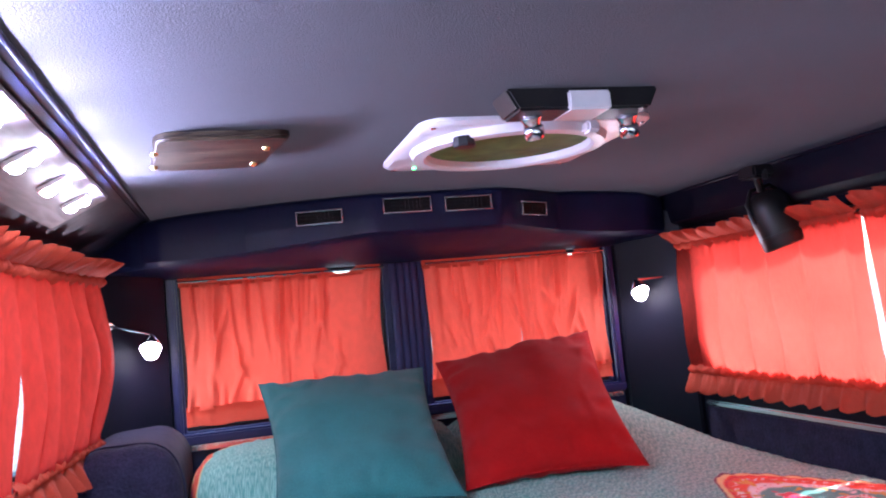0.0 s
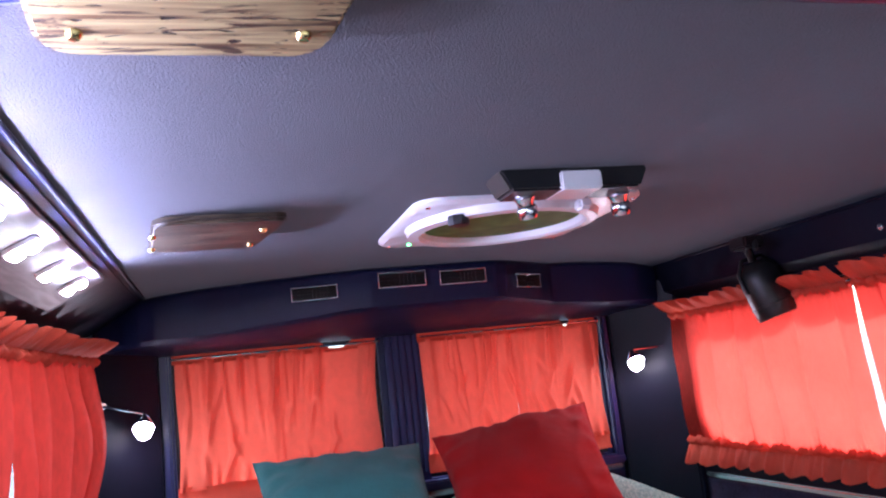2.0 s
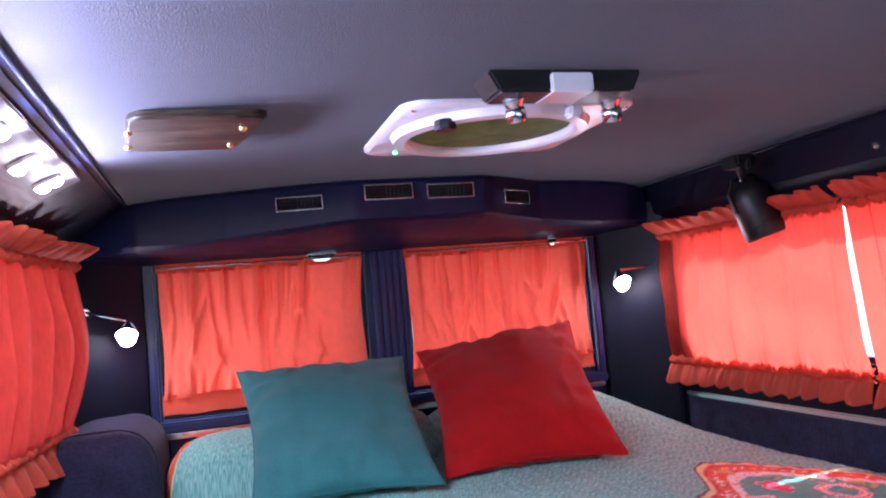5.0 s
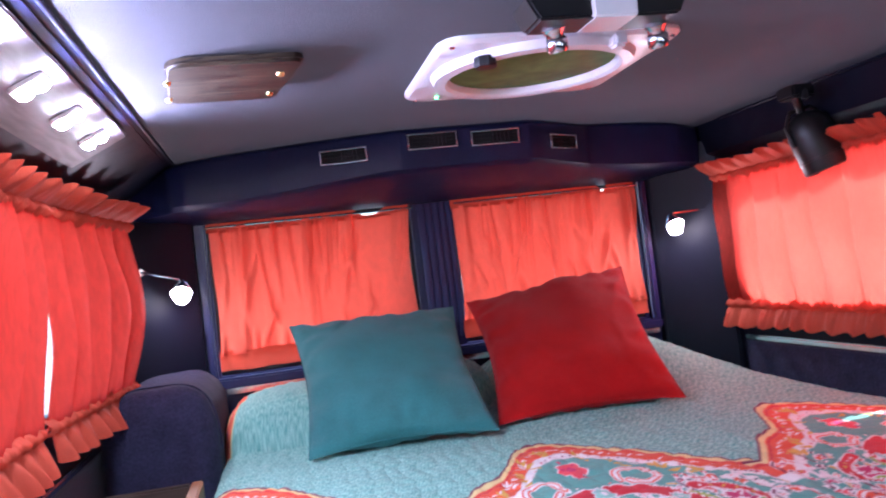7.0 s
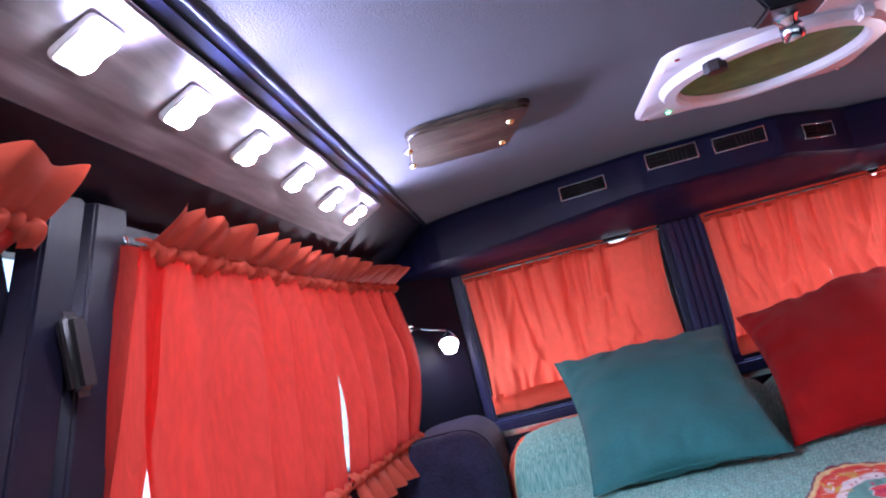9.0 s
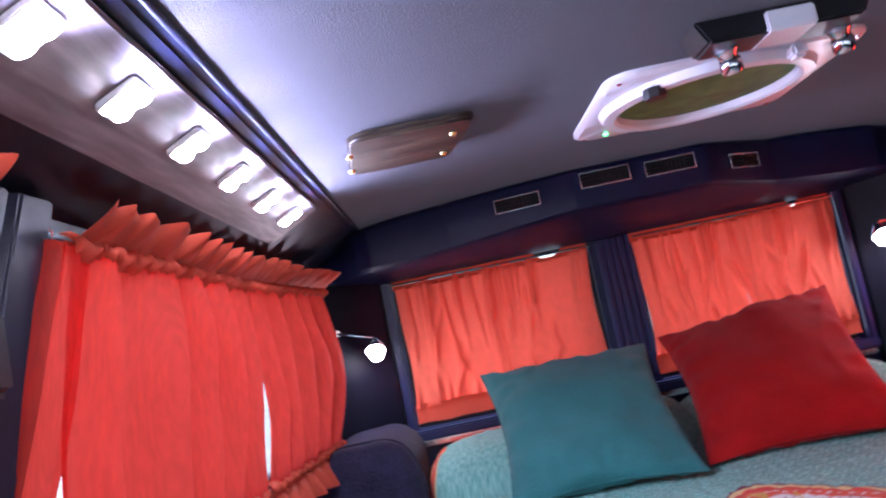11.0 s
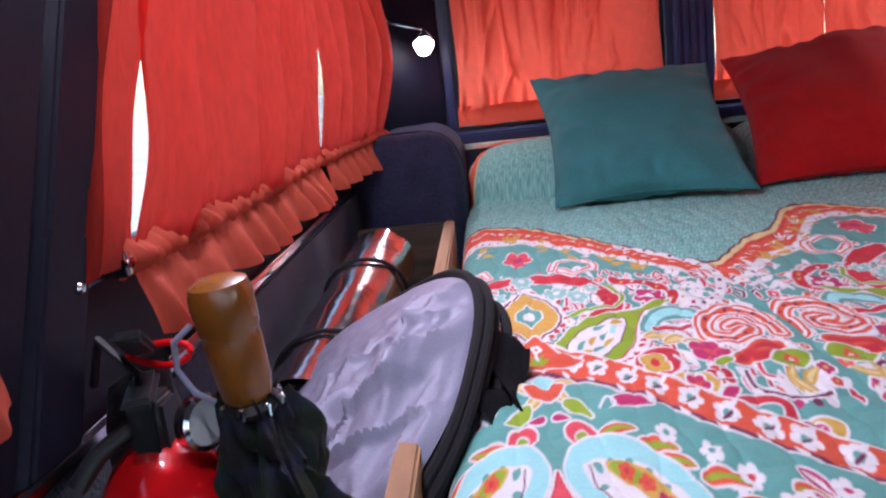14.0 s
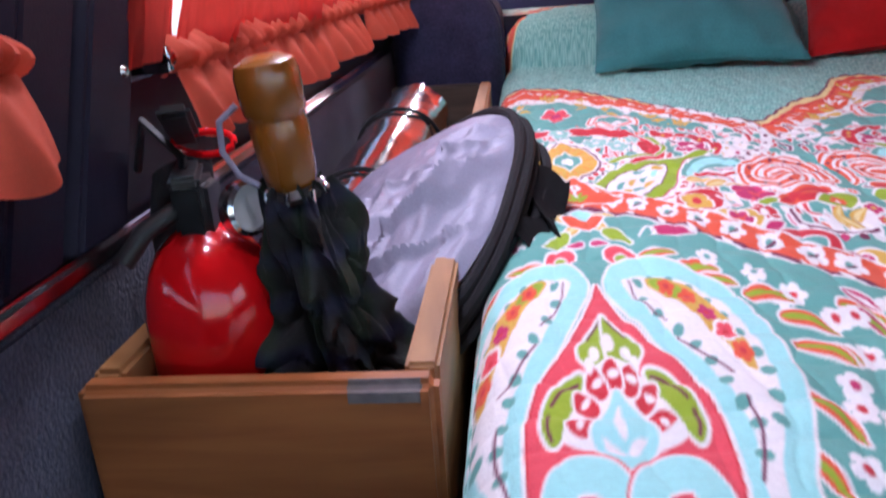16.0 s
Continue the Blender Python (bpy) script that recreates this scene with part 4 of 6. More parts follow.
def shade_at(u, v, side_sign):
    c, d = squared(2 * math.pi * u)
    r = v
    px, py = r * c, r * d
    wr = 0.010 * noise.noise((px * 1.3, py * 1.6, 1)) + 0.0012 * noise.noise((px * 12, py * 12, 2))
    # long folds across the cloth, sharper towards the bound edge
    for tilt, fine, high, z in ((0.75, 1.9, 0.026, 3), (1.10, 3.0, 0.024, 8), (0.45, 4.2, 0.015, 13), (1.35, 5.5, 0.010, 17)):
        along, across = px * math.cos(tilt) + py * math.sin(tilt), py * math.cos(tilt) - px * math.sin(tilt)
        n = noise.noise((along * 0.16 * fine + 0.5 * math.sin(across * 1.5 + z), across * fine, z))
        wr += high * max(0.0, 1 - 5.0 * abs(n)) ** 1.2 * min(1.0, max(0.06, 0.30 + 0.9 * px - 0.8 * py))
    h = 0.030 * (1 - min(1.0, r) ** 3) ** 0.7 + wr * (1 - r ** 6)
    return SH @ Vector((0.150 * px, 0.205 * py, side_sign * h))


SH = Matrix.Translation((-0.706, 0.868, 0.606)) @ pose(0, 0, 0, 20, -26, -20)
bm = bmesh.new()
sheet(lambda u, v: shade_at(u, max(v, 0.001), 1), 200, 64, bm)
bmesh.ops.remove_doubles(bm, verts=bm.verts, dist=0.0006)
part("cloth", bm, SILVER, sh)
bm = sheet(lambda u, v: SH @ Vector((0.152 * squared(6.2832 * u)[0] * (1 - 0.25 * v), 0.207 * squared(6.2832 * u)[1] * (1 - 0.25 * v), -0.004 - 0.062 * v + 0.006 * noise.noise((4 * math.cos(6.28 * u), 4 * math.sin(6.28 * u), 9 * v)))), 96, 14)
part("pouch", bm, BLACK_SOFT, sh, "black pouch cloth under the silver")
for k, g in enumerate((1.0, 1.03, 1.0, 1.02)):
    part("rim", tube([SH @ Vector((0.153 * g * squared(a)[0], 0.208 * g * squared(a)[1], -0.002 - 0.013 * k + 0.006 * math.sin(2 * a + k))) for a in [2 * math.pi * j / 72 for j in range(72)]], 0.0060, 8, closed=True), BLACK_SOFT, sh, "black bound rim")
bm = sheet(lambda u, v: SH @ Vector((0.148 + 0.030 * v + 0.008 * math.sin(7 * u), -0.075 + 0.13 * u + 0.012 * math.sin(5 * v), -0.020 - 0.030 * v + 0.010 * math.sin(9 * u + 4 * v))), 20, 10, thick=0.004)
part("flap", bm, BLACK_SOFT, sh, "loose black flap")

# ---------------------------------------------------------------- ceiling fittings
def plaque(x0, x1, y0, y1, skew, bolts, seed, label, wood):
    z1 = ceiling_z(x0 + 0.02) + 0.001
    p = thing("wooden_plaque", (0.5 * (x0 + x1), 0.5 * (y0 + y1), z1 - 0.02), label, "plaque", group="ceiling plaques")
    out = []
    for i, (x, y) in enumerate(rounded(x0, x1, y0, y1, 0.028, 7)):
        t = (y - y0) / (y1 - y0)
        x = x + (skew if x > 0.5 * (x0 + x1) else 0.6 * skew) * (1 - t)
        out.append((x + 0.004 * noise.noise((x * 20, y * 20, seed)), y + 0.004 * noise.noise((x * 16, y * 16, seed + 3))))
    bm = prism(out, z1 - 0.013, z1, "z")
    bmesh.ops.bevel(bm, geom=[e for e in bm.edges if all(v.co.z < z1 - 0.011 for v in e.verts)], offset=0.005, segments=3, affect="EDGES")
    part("board", bm, wood, p)
    for x, y in bolts:
        part("bolt", lathe([(0, -0.006), (0.004, -0.0055), (0.006, -0.003), (0.0065, 0)], Matrix.Translation((x, y, z1 - 0.013)), 14), BRASS, p)


plaque(-0.588, -0.396, 1.262, 1.500, 0.044, [(-0.567, 1.345), (-0.577, 1.452), (-0.392, 1.330), (-0.410, 1.455)], 1, "dark spalted live-edge wooden plaque bolted to the headliner", DARK_PLAQUE)
plaque(-0.590, -0.374, 0.372, 0.633, 0.036, [(-0.549, 0.480), (-0.557, 0.590), (-0.378, 0.482), (-0.394, 0.588)], 5, "pale spalted wooden plaque bolted over the roof bow", PLAQUE)

# roof fan hatch
hz = ceiling_z(0.08)
fan = thing("roof_fan", (0.08, 1.48, hz - 0.02), "white plastic roof fan hatch with a round olive cover", "roof vent")
HC = (0.075, 1.462)
bm = bmesh.new()
outer = rounded(-0.137, 0.300, 1.275, 1.695, 0.045, 8)
nseg = 72
ring_o, ring_i = [], []


def on_outline(a):
    """Where a ray from the hatch centre leaves its frame."""
    d = Vector((math.cos(a), math.sin(a)))
    best = None
    c = Vector(HC)
    for k in range(len(outer)):
        p, q = Vector(outer[k]), Vector(outer[(k + 1) % len(outer)])
        e = q - p
        den = d.x * e.y - d.y * e.x
        if abs(den) < 1e-9:
            continue
        w = p - c
        t, s = (w.x * e.y - w.y * e.x) / den, (w.x * d.y - w.y * d.x) / den
        if t > 0 and -1e-6 <= s <= 1 + 1e-6:
            best = t if best is None else min(best, t)
    return c + d * best


prof = []
for k in range(nseg):
    a = 2 * math.pi * k / nseg
    o = on_outline(a)
    d = Vector((math.cos(a), math.sin(a)))
    c = Vector(HC)
    o_in = o - d * 0.010
    rim = [c + d * r for r in (0.192, 0.186, 0.166, 0.160, 0.158)]
    prof.append([bm.verts.new(v) for v in ((o.x, o.y, hz + 0.004), (o.x, o.y, hz - 0.006), (o_in.x, o_in.y, hz - 0.013),
                 (rim[0].x, rim[0].y, hz - 0.013), (rim[1].x, rim[1].y, hz - 0.027), (rim[2].x, rim[2].y, hz - 0.029), (rim[3].x, rim[3].y, hz - 0.024), (rim[4].x, rim[4].y, hz + 0.004))])
for k in range(nseg):
    a, b = prof[k], prof[(k + 1) % nseg]
    for j in range(7):
        bm.faces.new((a[j], a[j + 1], b[j + 1], b[j]))
bmesh.ops.recalc_face_normals(bm, faces=bm.faces)
part("frame", bm, WHITE, fan)
# Opaque: the green daylight seen through the cover is put into its colour
DAYLIT = material("daylit_cover", (0.13, 0.23, 0.075), 0.6, vary=0.45, scale=25, coarse=9, gloss=0.1)
part("round_cover", lathe([(0, -0.018), (0.08, -0.0165), (0.157, -0.012), (0.157, -0.008), (0, -0.008)], Matrix.Translation((HC[0], HC[1], hz)), 56), DAYLIT, fan, "opaque olive cover, coloured as if daylight came through")
knob = part("knob", lathe([(0, -0.040), (0.019, -0.040), (0.021, -0.036), (0.019, -0.022), (0, -0.022)], Matrix.Translation((-0.052, 1.335, hz)), 8), BLACK, fan)
part("knob_base", lathe([(0, -0.032), (0.016, -0.030), (0.022, -0.014), (0.022, -0.010), (0, -0.010)], Matrix.Translation((-0.052, 1.335, hz)) @ pose(0.003, 0.006, 0.004), 24), WHITE, fan)
part("indicator", lathe([(0, -0.0165), (0.004, -0.016), (0.005, -0.0125), (0, -0.0125)], Matrix.Translation((-0.070, 1.652, hz)), 12), GREEN_LED, fan, "small green light")
for x, y in ((-0.115, 1.30), (-0.112, 1.672), (0.275, 1.672), (0.278, 1.30), (0.09, 1.678)):
    part("screw", lathe([(0, -0.0155), (0.004, -0.015), (0.005, -0.0128), (0, -0.0128)], Matrix.Translation((x, y, hz)), 10), CHROME, fan)
part("latch", block(0.155, 0.180, 1.268, 1.30, hz - 0.034, hz - 0.012, 0.005), WHITE, fan)

# black lamp housing ahead of the fan
box = thing("ceiling_lamp_box", (0.09, 1.15, hz - 0.055), "black faceted ceiling lamp box with two chrome spots", "ceiling lamp")
oz = hz - 0.002
bm = prism([(-0.052, oz), (-0.034, oz - 0.034), (0.184, oz - 0.034), (0.202, oz)], 1.105, 1.180, "y", 0.004)
part("housing", bm, BLACK, box)
part("switch_plate", block(0.046, 0.116, 1.100, 1.176, oz - 0.0355, oz - 0.006, 0.003), WHITE, box, "white switch plate")
for x, y in ((0.002, 1.150), (0.170, 1.158)):
    S = Matrix.Translation((x, y, oz - 0.032)) @ pose(0, 0, 0, 18, -14, 0) @ Matrix.Scale(0.90, 4)
    sp = part("spot", lathe([(0, 0.006), (0.019, 0.004), (0.021, -0.002), (0.016, -0.010), (0.015, -0.016), (0.018, -0.020), (0.018, -0.036), (0.016, -0.040), (0.013, -0.038), (0.012, -0.030), (0, -0.030)], S, 28), CHROME, box, "small chrome swivel spot")

# ---------------------------------------------------------------- LED board on the sloping cove
E0, E1 = Vector((L_BELT + 0.035, 0, 1.258)), Vector((ROOF_L, 0, ROOF_Z))
cove = (E1 - E0).normalized()
nin = Vector((cove.z, 0, -cove.x))
LB = thing("led_board", (-0.74, 1.0, 1.28), "pale wooden light board with a row of bright square LED modules", "light board")


def cove_block(a0, a1, y0, y1, t0, t1, bevel=0.003):
    bm = block(a0, a1, y0, y1, t0, t1, bevel)
    m = Matrix(((cove.x, 0, nin.x, E0.x), (0, 1, 0, 0), (cove.z, 0, nin.z, E0.z), (0, 0, 0, 1)))
    bm.transform(m)
    return bm


LIGHT_BOARD = timber("pale_board", (0.11, 0.080, 0.080), (0.20, 0.165, 0.165), 1, 10, 0.5, False)
part("board", cove_block(0.050, 0.168, 0.20, 1.62, 0.002, 0.014), LIGHT_BOARD, LB)
part("edge_trim", cove_block(0.172, 0.184, 0.10, 2.05, 0.001, 0.004), NAVY_DARK, LB)
for y in LED_Y:
    c = E0 + cove * 0.122 + nin * 0.014
    rot = Matrix(((cove.x, 0, nin.x, c.x), (0, 1, 0, y), (cove.z, 0, nin.z, c.z), (0, 0, 0, 1)))
    plate = prism(rounded(-0.024, 0.024, -0.024, 0.024, 0.006, 3), 0.0, 0.007, "z", 0.0015)
    plate.transform(rot)
    pk = part("module", plate, WHITE, LB, "square white LED module")
    for a, b in ((-1, -1), (-1, 1), (1, -1), (1, 1)):
        part("lens", lathe([(0, 0.0125), (0.006, 0.0115), (0.0102, 0.0085), (0.0108, 0.0072)], rot @ Matrix.Translation((a * 0.0112, b * 0.0112, 0)), 14), LED_FACE, pk, "glowing white lens")

# ---------------------------------------------------------------- reading lamps
def reading_lamp(px, py, pz, hx, hy, hz2, wall_dir):
    r = thing("reading_lamp", (px, py, pz), "small lit reading lamp on a thin chrome arm", "reading lamp", group="reading lamps")
    P, Q = Vector((px, py, pz)), Vector((hx, hy, hz2))
    part("mount", lathe([(0, 0), (0.012, 0), (0.012, 0.018), (0.009, 0.024), (0, 0.024)], Matrix.Translation(P + Vector((0, 0.02, 0))) @ pose(0, 0, 0, 90, 0, 0), 20), CHROME, r)
    part("arm", tube([P, P.lerp(Q, 0.5) + Vector((0, -0.012, 0.020)), Q + Vector((0, 0, 0.042))], 0.0042, 10), CHROME, r)
    hd = part("head", lathe([(0, 0.036), (0.010, 0.036), (0.013, 0.030), (0.027, 0.004), (0.028, -0.004), (0.0265, -0.004), (0.012, 0.022), (0, 0.022)], Matrix.Translation(Q) @ pose(0, 0.0, 0.008, -38, 0, 0), 28), CHROME, r)
    bulb = part("bulb", lathe([(0, -0.026), (0.014, -0.021), (0.0225, -0.007), (0.0225, 0.006), (0.013, 0.018), (0, 0.021)], Matrix.Translation(Q), 20), READ_FACE, r, "glowing bulb")
    bulb.visible_shadow = False


reading_lamp(-0.775, 2.262, 1.089, -0.677, 2.236, 1.018, -1)
reading_lamp(0.868, 2.262, 1.093, 0.748, 2.236, 1.048, 1)

# ---------------------------------------------------------------- black can hanging by the side window
can = thing("can_speaker", (0.83, 1.69, 1.12), "black cylindrical can speaker hung from a bracket", "speaker")
CM = Matrix.Translation((0.835, 1.720, 1.262)) @ pose(0, 0, 0, -9, -14, 0)
part("body", lathe([(0, 0.012), (0.022, 0.010), (0.040, 0.000), (0.050, -0.018), (0.053, -0.036), (0.053, -0.128), (0.051, -0.134), (0.047, -0.136), (0.045, -0.130), (0, -0.128)], CM, 40), BLACK, can)
part("rim", lathe([(0.0532, -0.100), (0.0545, -0.101), (0.0545, -0.106), (0.0532, -0.107)], CM, 40), BLACK, can)
part("bracket", tube([(0.795, 1.690, 1.330), (0.795, 1.685, 1.302), (0.812, 1.700, 1.288), (0.835, 1.720, 1.262)], 0.010, 10), BLACK, can)
part("yoke", tube([CM @ Vector(p) for p in ((-0.056, 0, -0.060), (-0.056, 0, -0.010), (-0.030, 0, 0.022), (0.030, 0, 0.022), (0.056, 0, -0.010), (0.056, 0, -0.060))], 0.005, 8), BLACK, can)
part("clip", block(0.768, 0.826, 1.655, 1.722, 1.302, 1.332, 0.005), BLACK, can)
part("wing_bolt", block(0.790, 0.800, 1.640, 1.662, 1.292, 1.318, 0.004), BLACK, can)

solo("snap_knob", lathe([(0, 0.010), (0.006, 0.0085), (0.0085, 0.004), (0.0085, 0)], Matrix.Translation((0.878, 1.347, 1.284)) @ pose(0, 0, 0, 0, -90, 0), 20), CHROME, "small round chrome stud on the side wall", "stud")

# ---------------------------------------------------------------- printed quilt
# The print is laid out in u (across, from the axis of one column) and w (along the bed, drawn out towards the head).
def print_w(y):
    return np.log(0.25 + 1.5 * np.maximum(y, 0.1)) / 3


SX = np.concatenate([np.arange(BED_L - 0.16, BED_L, 0.008), np.arange(BED_L, -0.22, 0.0013), np.arange(-0.22, 0.08, 0.0021), np.arange(0.08, BED_R, 0.004), np.arange(BED_R, BED_R + 0.1, 0.012)])
SY = np.concatenate([np.arange(0.14, 0.30, 0.01), np.arange(0.30, 0.75, 0.0021), np.arange(0.75, 1.35, 0.0029), np.arange(1.35, 1.75, 0.0042), np.arange(1.75, 2.37, 0.008)])
NX, NY = len(SX), len(SY)
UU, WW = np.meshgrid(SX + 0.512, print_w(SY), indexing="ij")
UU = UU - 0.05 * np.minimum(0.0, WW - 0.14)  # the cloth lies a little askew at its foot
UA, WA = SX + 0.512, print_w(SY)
INK = np.zeros((NX, NY, 3))
TEALS, PALE, AQUA = (0.120, 0.400, 0.350), (0.31, 0.63, 0.56), (0.36, 0.80, 0.78)
CORAL, SCARLET, PINK, MAGENTA, PLUM = (0.76, 0.095, 0.038), (0.62, 0.022, 0.038), (0.78, 0.075, 0.105), (0.55, 0.020, 0.13), (0.16, 0.008, 0.060)
LIME, GOLD, CREAM, WHITES, ORANGES = (0.29, 0.44, 0.018), (0.68, 0.42, 0.07), (0.78, 0.66, 0.30), (0.86, 0.85, 0.85), (0.78, 0.30, 0.05)


def window_of(u0, u1, w0, w1):
    i0, i1 = np.searchsorted(UA, (u0 - 0.014, u1 + 0.003))
    j0, j1 = np.searchsorted(WA, (w0, w1))
    return slice(i0, i1), slice(j0, j1)


def ink(where, inside, colour, soft=0.0011):
    """Print a colour where the distance 'inside' is positive."""
    k = np.clip(inside / soft + 0.5, 0, 1)[..., None]
    INK[where] = INK[where] * (1 - k) + np.array(colour) * k


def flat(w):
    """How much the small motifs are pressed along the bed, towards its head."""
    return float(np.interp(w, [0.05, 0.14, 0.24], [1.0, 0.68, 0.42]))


def local(u, w, r):
    s = window_of(u - r, u + r, w - r, w + r)
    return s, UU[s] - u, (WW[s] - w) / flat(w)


def dot(u, w, r, colour, squash=1.0, turn=0.0):
    s, a, b = local(u, w, r * 1.6 + 0.003)
    c, d = math.cos(turn), math.sin(turn)
    a, b = a * c + b * d, (b * c - a * d) / squash
    ink(s, r - np.hypot(a, b), colour)


def flower(u, w, r, petals, colour, heart, edge=WHITES, turn=0.0):
    s, a, b = local(u, w, r * 1.7 + 0.003)
    t, d = np.arctan2(b, a) + turn, np.hypot(a, b)
    rad = r * (0.66 + 0.34 * np.abs(np.cos(petals * t / 2)) ** 0.6)
    if edge:
        ink(s, rad + 0.0022 - d, edge)
    ink(s, rad - d, colour)
    ink(s, r * 0.30 - d, heart)


def stroke(points, width, colour, edge=None, edge_w=0.0015, taper=None):
    """A brush line through points, with a width that may vary along it."""
    p = np.array(points, float)
    m = width * 1.5 + 0.006
    s = window_of(p[:, 0].min() - m, p[:, 0].max() + m, p[:, 1].min() - m, p[:, 1].max() + m)
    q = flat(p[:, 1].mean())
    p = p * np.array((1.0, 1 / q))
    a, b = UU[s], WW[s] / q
    best = np.full(a.shape, 9.0)
    n = len(p) - 1
    for k in range(n):
        e = p[k + 1] - p[k]
        t = np.clip(((a - p[k, 0]) * e[0] + (b - p[k, 1]) * e[1]) / (e @ e + 1e-12), 0, 1)
        d = np.hypot(a - p[k, 0] - t * e[0], b - p[k, 1] - t * e[1])
        f = (k + t) / n
        half = width / 2 * (taper(f) if taper else 1.0)
        best = np.minimum(best, d - half)
    if edge:
        ink(s, edge_w - best, edge)
    ink(s, -best, colour)
    return s, best


def curve(points, n=24):
    """A smooth line through a few points."""
    p = [points[0], *points, points[-1]]
    out = []
    for i in range(1, len(p) - 2):
        a, b, c, d = (np.array(q, float) for q in p[i - 1:i + 3])
        for t in np.linspace(0, 1, n, endpoint=False):
            out.append(0.5 * (2 * b + (c - a) * t + (2 * a - 5 * b + 4 * c - d) * t * t + (3 * b - a - 3 * c + d) * t ** 3))
    return out + [np.array(points[-1], float)]


LEAF = lambda f: np.sin(np.pi * np.clip(f, 0.0, 1) ** 0.7)


def leaf(u, w, length, wide, turn, colour, vein=None, edge=WHITES):
    c, d, q = math.cos(turn) * length / 2, math.sin(turn) * length / 2, flat(w)
    pts = curve([(u - c, w - d * q), (u - d * 0.2, w + c * 0.2 * q), (u + c, w + d * q)], 8)
    stroke(pts, wide, colour, edge, 0.0016, LEAF)
    if vein:
        stroke(pts, wide * 0.42, vein, None, 0, LEAF)


rng = random.Random(11)
# ground colour with a tone-on-tone scroll
INK[:] = TEALS
scroll = np.sin(UU * 330 + 2.6 * np.sin(WW * 610 + 1.3 * np.sin(UU * 190))) * np.sin(WW * 640 + 2.4 * np.sin(UU * 290 + 1.7))
outside = window_of(-9, 9, 0.20, 9)
ink(outside, (np.abs(scroll[outside]) - 0.36) * 0.004, PALE, 0.0014)

PERIOD = 0.53


def border_line(c):
    """The scalloped upper edge of one column of the print."""
    return [(c - 0.245, 0.243), (c - 0.19, 0.263), (c - 0.165, 0.272), (c - 0.115, 0.280), (c - 0.085, 0.292), (c - 0.03, 0.315), (c + 0.02, 0.320),
            (c + 0.075, 0.310), (c + 0.16, 0.281), (c + 0.225, 0.258), (c + 0.285, 0.243)]


def side(c, sg, *pts):
    """Points of one half of a column, mirrored for the other."""
    return [(c + sg * u, w) for u, w in pts]


def blob(points, colour, edge=None, edge_w=0.0018, n=8):
    """A filled shape with a smooth outline through points."""
    q = [np.array(p, float) for p in points]
    m, line = len(q), []
    for i in range(m):
        a, b, d, e = q[i - 1], q[i], q[(i + 1) % m], q[(i + 2) % m]
        for t in np.linspace(0, 1, n, endpoint=False):
            line.append(0.5 * (2 * b + (d - a) * t + (2 * a - 5 * b + 4 * d - e) * t * t + (3 * b - a - 3 * d + e) * t ** 3))
    p = np.array(line)
    s = window_of(p[:, 0].min() - 0.006, p[:, 0].max() + 0.006, p[:, 1].min() - 0.006, p[:, 1].max() + 0.006)
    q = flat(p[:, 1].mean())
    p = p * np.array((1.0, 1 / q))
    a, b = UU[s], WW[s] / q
    near, inside = np.full(a.shape, 9.0), np.zeros(a.shape, bool)
    for k in range(len(p)):
        g, h = p[k], p[(k + 1) % len(p)]
        e = h - g
        t = np.clip(((a - g[0]) * e[0] + (b - g[1]) * e[1]) / (e @ e + 1e-12), 0, 1)
        near = np.minimum(near, np.hypot(a - g[0] - t * e[0], b - g[1] - t * e[1]))
        if abs(e[1]) > 1e-12:
            inside ^= ((g[1] > b) != (h[1] > b)) & (a < g[0] + (b - g[1]) * e[0] / e[1])
    d = np.where(inside, near, -near)
    if edge:
        ink(s, d + edge_w, edge)
    ink(s, d, colour)


def beads(line, gap, r, colours, du=0.0, dw=0.0, squash=0.7, turn=0.6):
    """Dots strung along a line."""
    run = 0.0
    for a, b in zip(line, line[1:]):
        run += math.hypot(b[0] - a[0], b[1] - a[1])
        if run > gap:
            run = 0.0
            dot(a[0] + du, a[1] + dw, r, rng.choice(colours), squash, turn)


def blossom(u, w, r, colour, heart, turn=0.0):
    """A loose five-petalled flower with a dark-lined heart."""
    flower(u, w, r, 5, colour, heart, WHITES, turn)
    for k in range(5):
        a = turn + 2 * math.pi * k / 5
        leaf(u + 0.55 * r * math.cos(a), w + 0.55 * r * math.sin(a), r * 0.5, r * 0.16, a, heart, None, None)


def swirl(points, wide, colours):
    """A scroll drawn as nested bands, widest first."""
    line = curve(points, 10)
    for k, col in enumerate(colours):
        stroke(line, wide * (1 - k / len(colours)), col, WHITES if k == 0 else None, 0.002)


def spray(u, w, size, turn, colour, n=5):
    """A fan of small leaves on the plain ground."""
    for k in range(n):
        a = turn + (k - (n - 1) / 2) * 0.55
        leaf(u + size * 0.6 * math.cos(a), w + size * 0.6 * math.sin(a), size, size * 0.34, a, colour, None, None)


